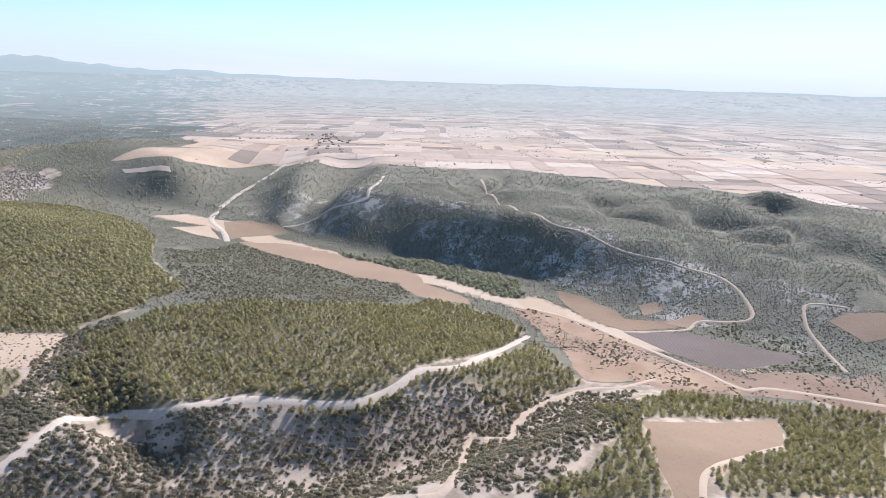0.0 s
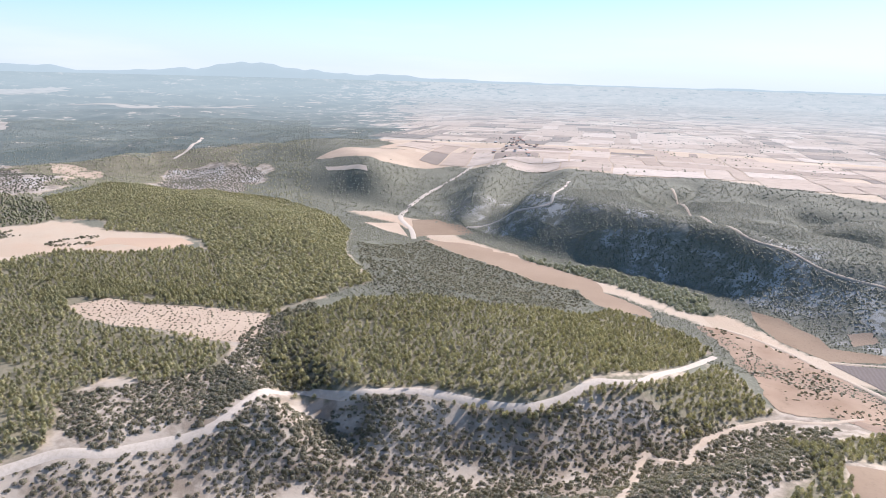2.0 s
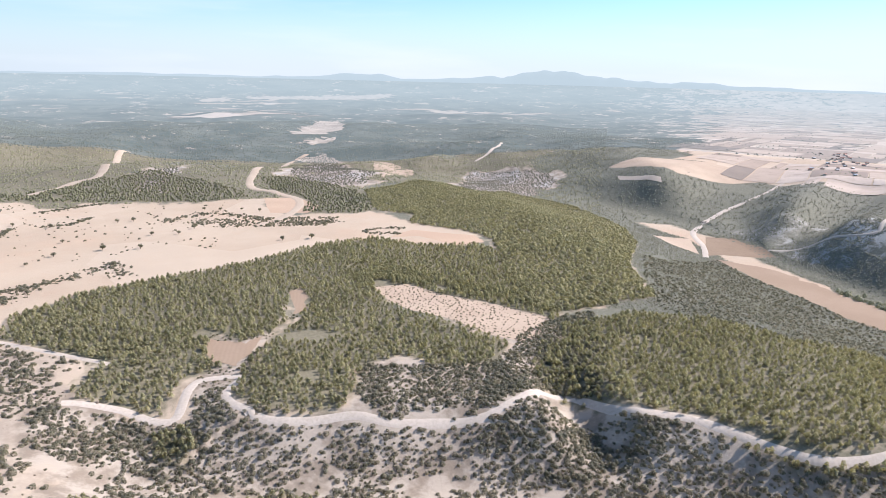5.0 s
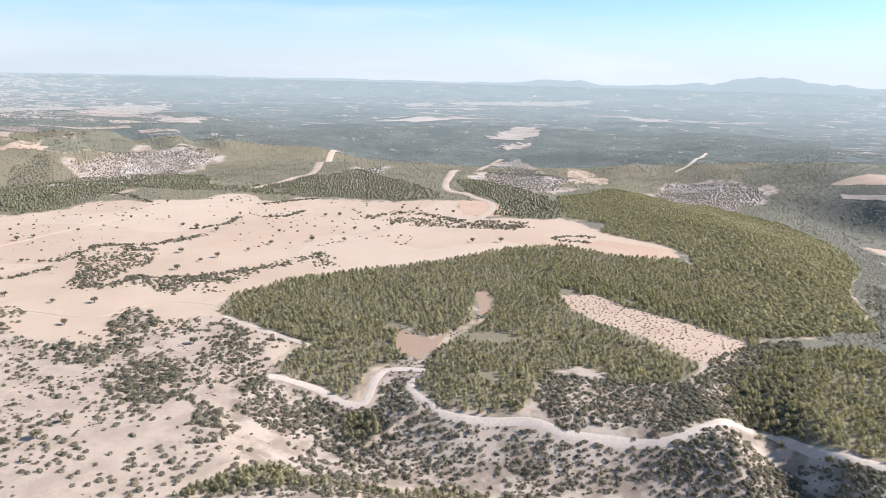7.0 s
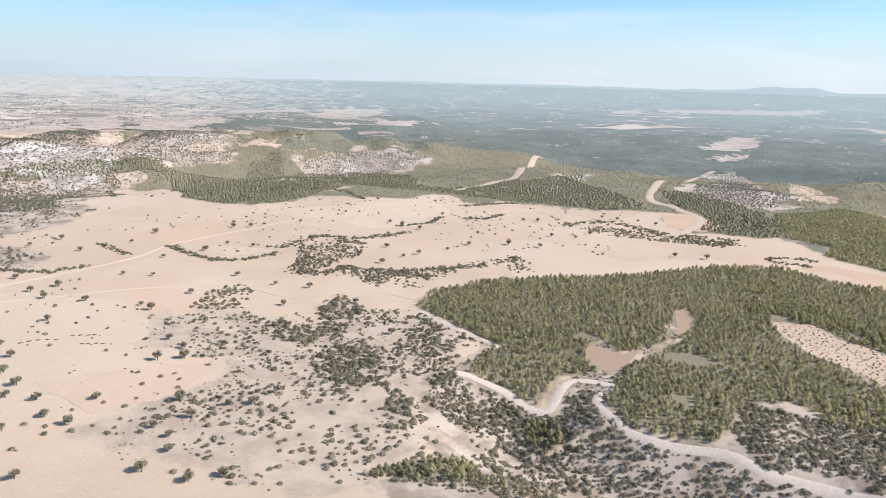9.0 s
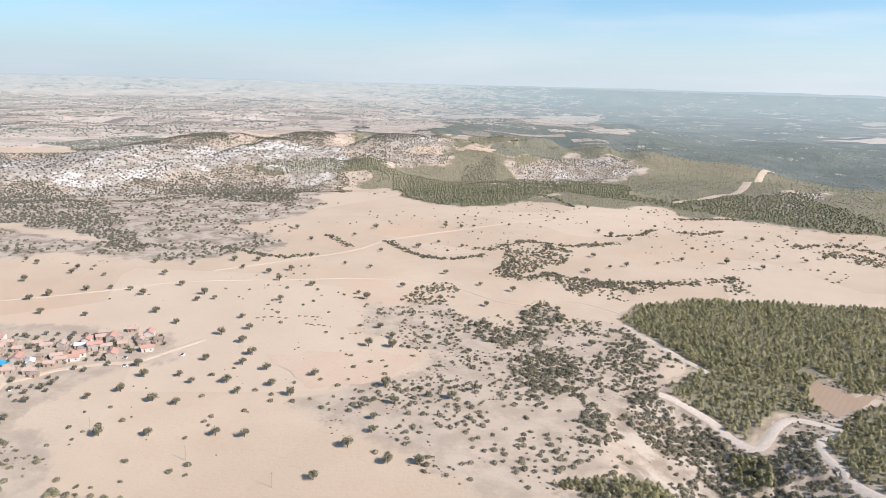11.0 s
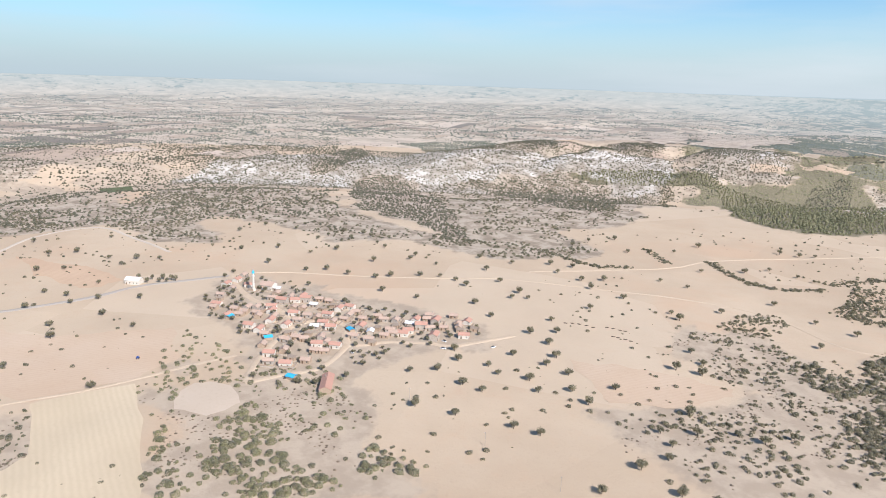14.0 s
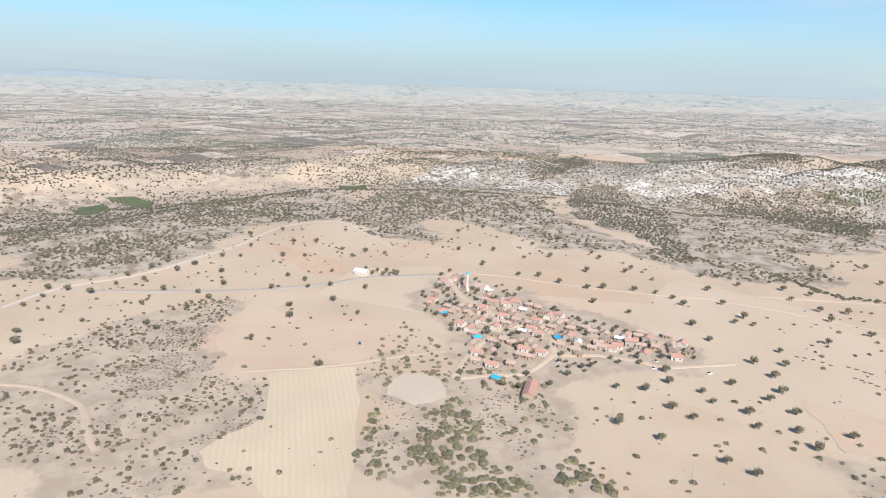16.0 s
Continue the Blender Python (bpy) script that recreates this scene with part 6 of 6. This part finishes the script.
minaret()
(x, y), = MOSQUE
mosque = house(13, 11, 4.6, WALLS[0], ROOFS[1], False, "white village mosque with a hipped tile roof")
mosque.name = "mosque"
tagged(mosque, "", "mosque", "prayer house")
mosque.matrix_basis = pose(x + 4, y + 6, float(height(x, y)), 0, 0, 30)
(x, y), = FARM
farm = house(14, 9, 4.2, WALLS[0], ROOFS[3], False, "white farm building with a white metal roof")
farm.matrix_basis = pose(x, y, float(height(x, y)), 0, 0, 40)
for k, (x, y) in enumerate(SHEETS[:4]):
    shed = new("shed")
    bm = bmesh.new()
    box(bm, -3, 3, -2.4, 2.4, -0.4, 2.3)
    part("wall", bm, WALLS[1], shed)
    bm = bmesh.new()
    gable(bm, 6, 4.8, 2.3, 1.1)
    part("roof", bm, BLUE, shed, "bright blue plastic sheeting")
    shed.matrix_basis = pose(x, y, float(height(x, y)), 0, 0, 20 + 50 * k)
    tagged(shed, "mud-brick shed under bright blue sheeting", "shed", "blue-roofed sheds")

gx, gy = jitter_grid(FAR_VILLAGE, 36.0, 12)
for x, y in zip(gx, gy):
    if g_h.uniform() < 0.3:
        continue
    far_house = copy_thing(PROTO[int(g_h.choice([0, 0, 4, 5]))], pose(float(x), float(y), float(height(x, y)), 0, 0, float(g_h.uniform(0, 180))))
    tagged(far_house, "small far house with a clay tile roof", "house", "houses of the far village")
for x, y in FARM_TREES:
    k = int(g_h.integers(0, 5))
    base, s = OAKS[k].scale, float(g_h.uniform(0.7, 0.95))
    tree = copy_thing(OAKS[k], Matrix.Translation((x, y, float(height(x, y)) - 0.1)) @ Matrix.Diagonal((s * 0.8 / base[0], s * 0.8 / base[1], s * 1.3 / base[2], 1)))
    tree.name = "farm_tree"
    tagged(tree, "dark tree in a row beside the white farm", "tree", "farm tree row")


def utility_pole(x, y, turn):
    root = new("utility_pole")
    bm = bmesh.new()
    bmesh.ops.create_cone(bm, cap_ends=True, segments=8, radius1=0.17, radius2=0.11, depth=8.8, matrix=Matrix.Translation((0, 0, 4.1)))
    part("pole", bm, WOOD_PALE, root)
    bm = bmesh.new()
    box(bm, -0.9, 0.9, -0.06, 0.06, 7.8, 7.95)
    arm = part("crossarm", bm, WOOD_PALE, root)
    for k in (-0.8, 0.0, 0.8):
        bm = bmesh.new()
        bmesh.ops.create_cone(bm, cap_ends=True, segments=6, radius1=0.06, radius2=0.04, depth=0.25, matrix=Matrix.Translation((k, 0, 8.08)))
        part("insulator", bm, ROOFS[3], arm)
    root.matrix_basis = pose(x, y, float(height(x, y)), 0, 0, turn)
    tagged(root, "pale wooden utility pole in a bare field", "utility pole", "utility poles")


WOOD_PALE = plain("pale_wood", (0.42, 0.36, 0.30), (0.34, 0.28, 0.23), 4.0)
RUBBER = plain("tyre_rubber", (0.03, 0.03, 0.03), (0.05, 0.05, 0.05), 4.0)
CAR_PAINT = plain("white_paint", (0.78, 0.78, 0.77), (0.70, 0.69, 0.67), 1.0, 0.35)
BLUE_PAINT = plain("blue_paint", (0.04, 0.09, 0.30), (0.05, 0.10, 0.26), 1.0, 0.4)
DUNG = plain("brown_heap", (0.17, 0.12, 0.09), (0.11, 0.08, 0.06), 1.5, 0.95)
for x, y in POLES:
    utility_pole(x, y, 20)


def wheel(root, x, y, r, w):
    bm = bmesh.new()
    bmesh.ops.create_cone(bm, cap_ends=True, segments=14, radius1=r, radius2=r, depth=w, matrix=Matrix.Translation((x, y, r)) @ Matrix.Rotation(math.pi / 2, 4, "X"))
    part("wheel", bm, RUBBER, root)


def loft(bm, sections):
    """A closed body through rectangular sections (x, half width, bottom, top)."""
    rings = [[bm.verts.new(p) for p in ((x, -w, a), (x, w, a), (x, w * 0.9, b), (x, -w * 0.9, b))] for x, w, a, b in sections]
    for p, q in zip(rings, rings[1:]):
        for i in range(4):
            bm.faces.new((p[i], p[(i + 1) % 4], q[(i + 1) % 4], q[i]))
    bm.faces.new(rings[0][::-1])
    bm.faces.new(rings[-1])
    bmesh.ops.recalc_face_normals(bm, faces=bm.faces)


def car(x, y, turn):
    root = new("car")
    bm = bmesh.new()
    loft(bm, ((-2.1, 0.78, 0.4, 0.85), (-1.9, 0.85, 0.28, 0.95), (0.9, 0.86, 0.25, 0.98), (1.9, 0.82, 0.28, 0.85), (2.1, 0.7, 0.4, 0.7)))
    part("body", bm, CAR_PAINT, root)
    bm = bmesh.new()
    loft(bm, ((-1.75, 0.72, 0.95, 1.1), (-1.3, 0.74, 0.95, 1.45), (0.3, 0.74, 0.95, 1.47), (1.0, 0.72, 0.95, 1.05)))
    part("cabin", bm, DARK_GLASS, root)
    for sx in (-1.3, 1.3):
        for sy in (-0.8, 0.8):
            wheel(root, sx, sy, 0.31, 0.2)
    root.matrix_basis = pose(x, y, float(height(x, y)), 0, 0, turn)
    tagged(root, "white car parked on bare ground at the village", "car", "parked cars")


for k, (x, y) in enumerate(CARS):
    car(x, y, 30 + 50 * k)
(x, y), = TRACTOR
tractor = new("tractor")
bm = bmesh.new()
loft(bm, ((-0.4, 0.4, 0.7, 1.4), (0.6, 0.42, 0.6, 1.45), (2.0, 0.36, 0.65, 1.3)))
part("hood", bm, BLUE_PAINT, tractor)
bm = bmesh.new()
loft(bm, ((-1.3, 0.7, 0.8, 2.4), (-0.3, 0.7, 0.8, 2.4)))
part("cab", bm, BLUE_PAINT, tractor)
for sx, sy, r in ((-1.0, -0.85, 0.75), (-1.0, 0.85, 0.75), (1.5, -0.7, 0.42), (1.5, 0.7, 0.42)):
    wheel(tractor, sx, sy, r, 0.35)
tractor.matrix_basis = pose(x, y, float(height(x, y)), 0, 0, 150)
tagged(tractor, "small blue tractor standing in a bare field", "tractor")


def heap():
    v = ICO1[0] * np.random.default_rng(4).uniform(0.8, 1.2, len(ICO1[0]))[:, None] * (1.9, 0.7, 0.6)
    return mesh_np("heap", v, ICO1[1], DUNG)


HEAP = heap()
for x, y in HEAPS:
    ob = new("dung_heap", HEAP)
    ob.matrix_basis = pose(x, y, float(height(x, y)) + 0.1, 0, 0, 35)
    tagged(ob, "low dark brown heap on a bare field", "heap", "heaps in rows on the field")
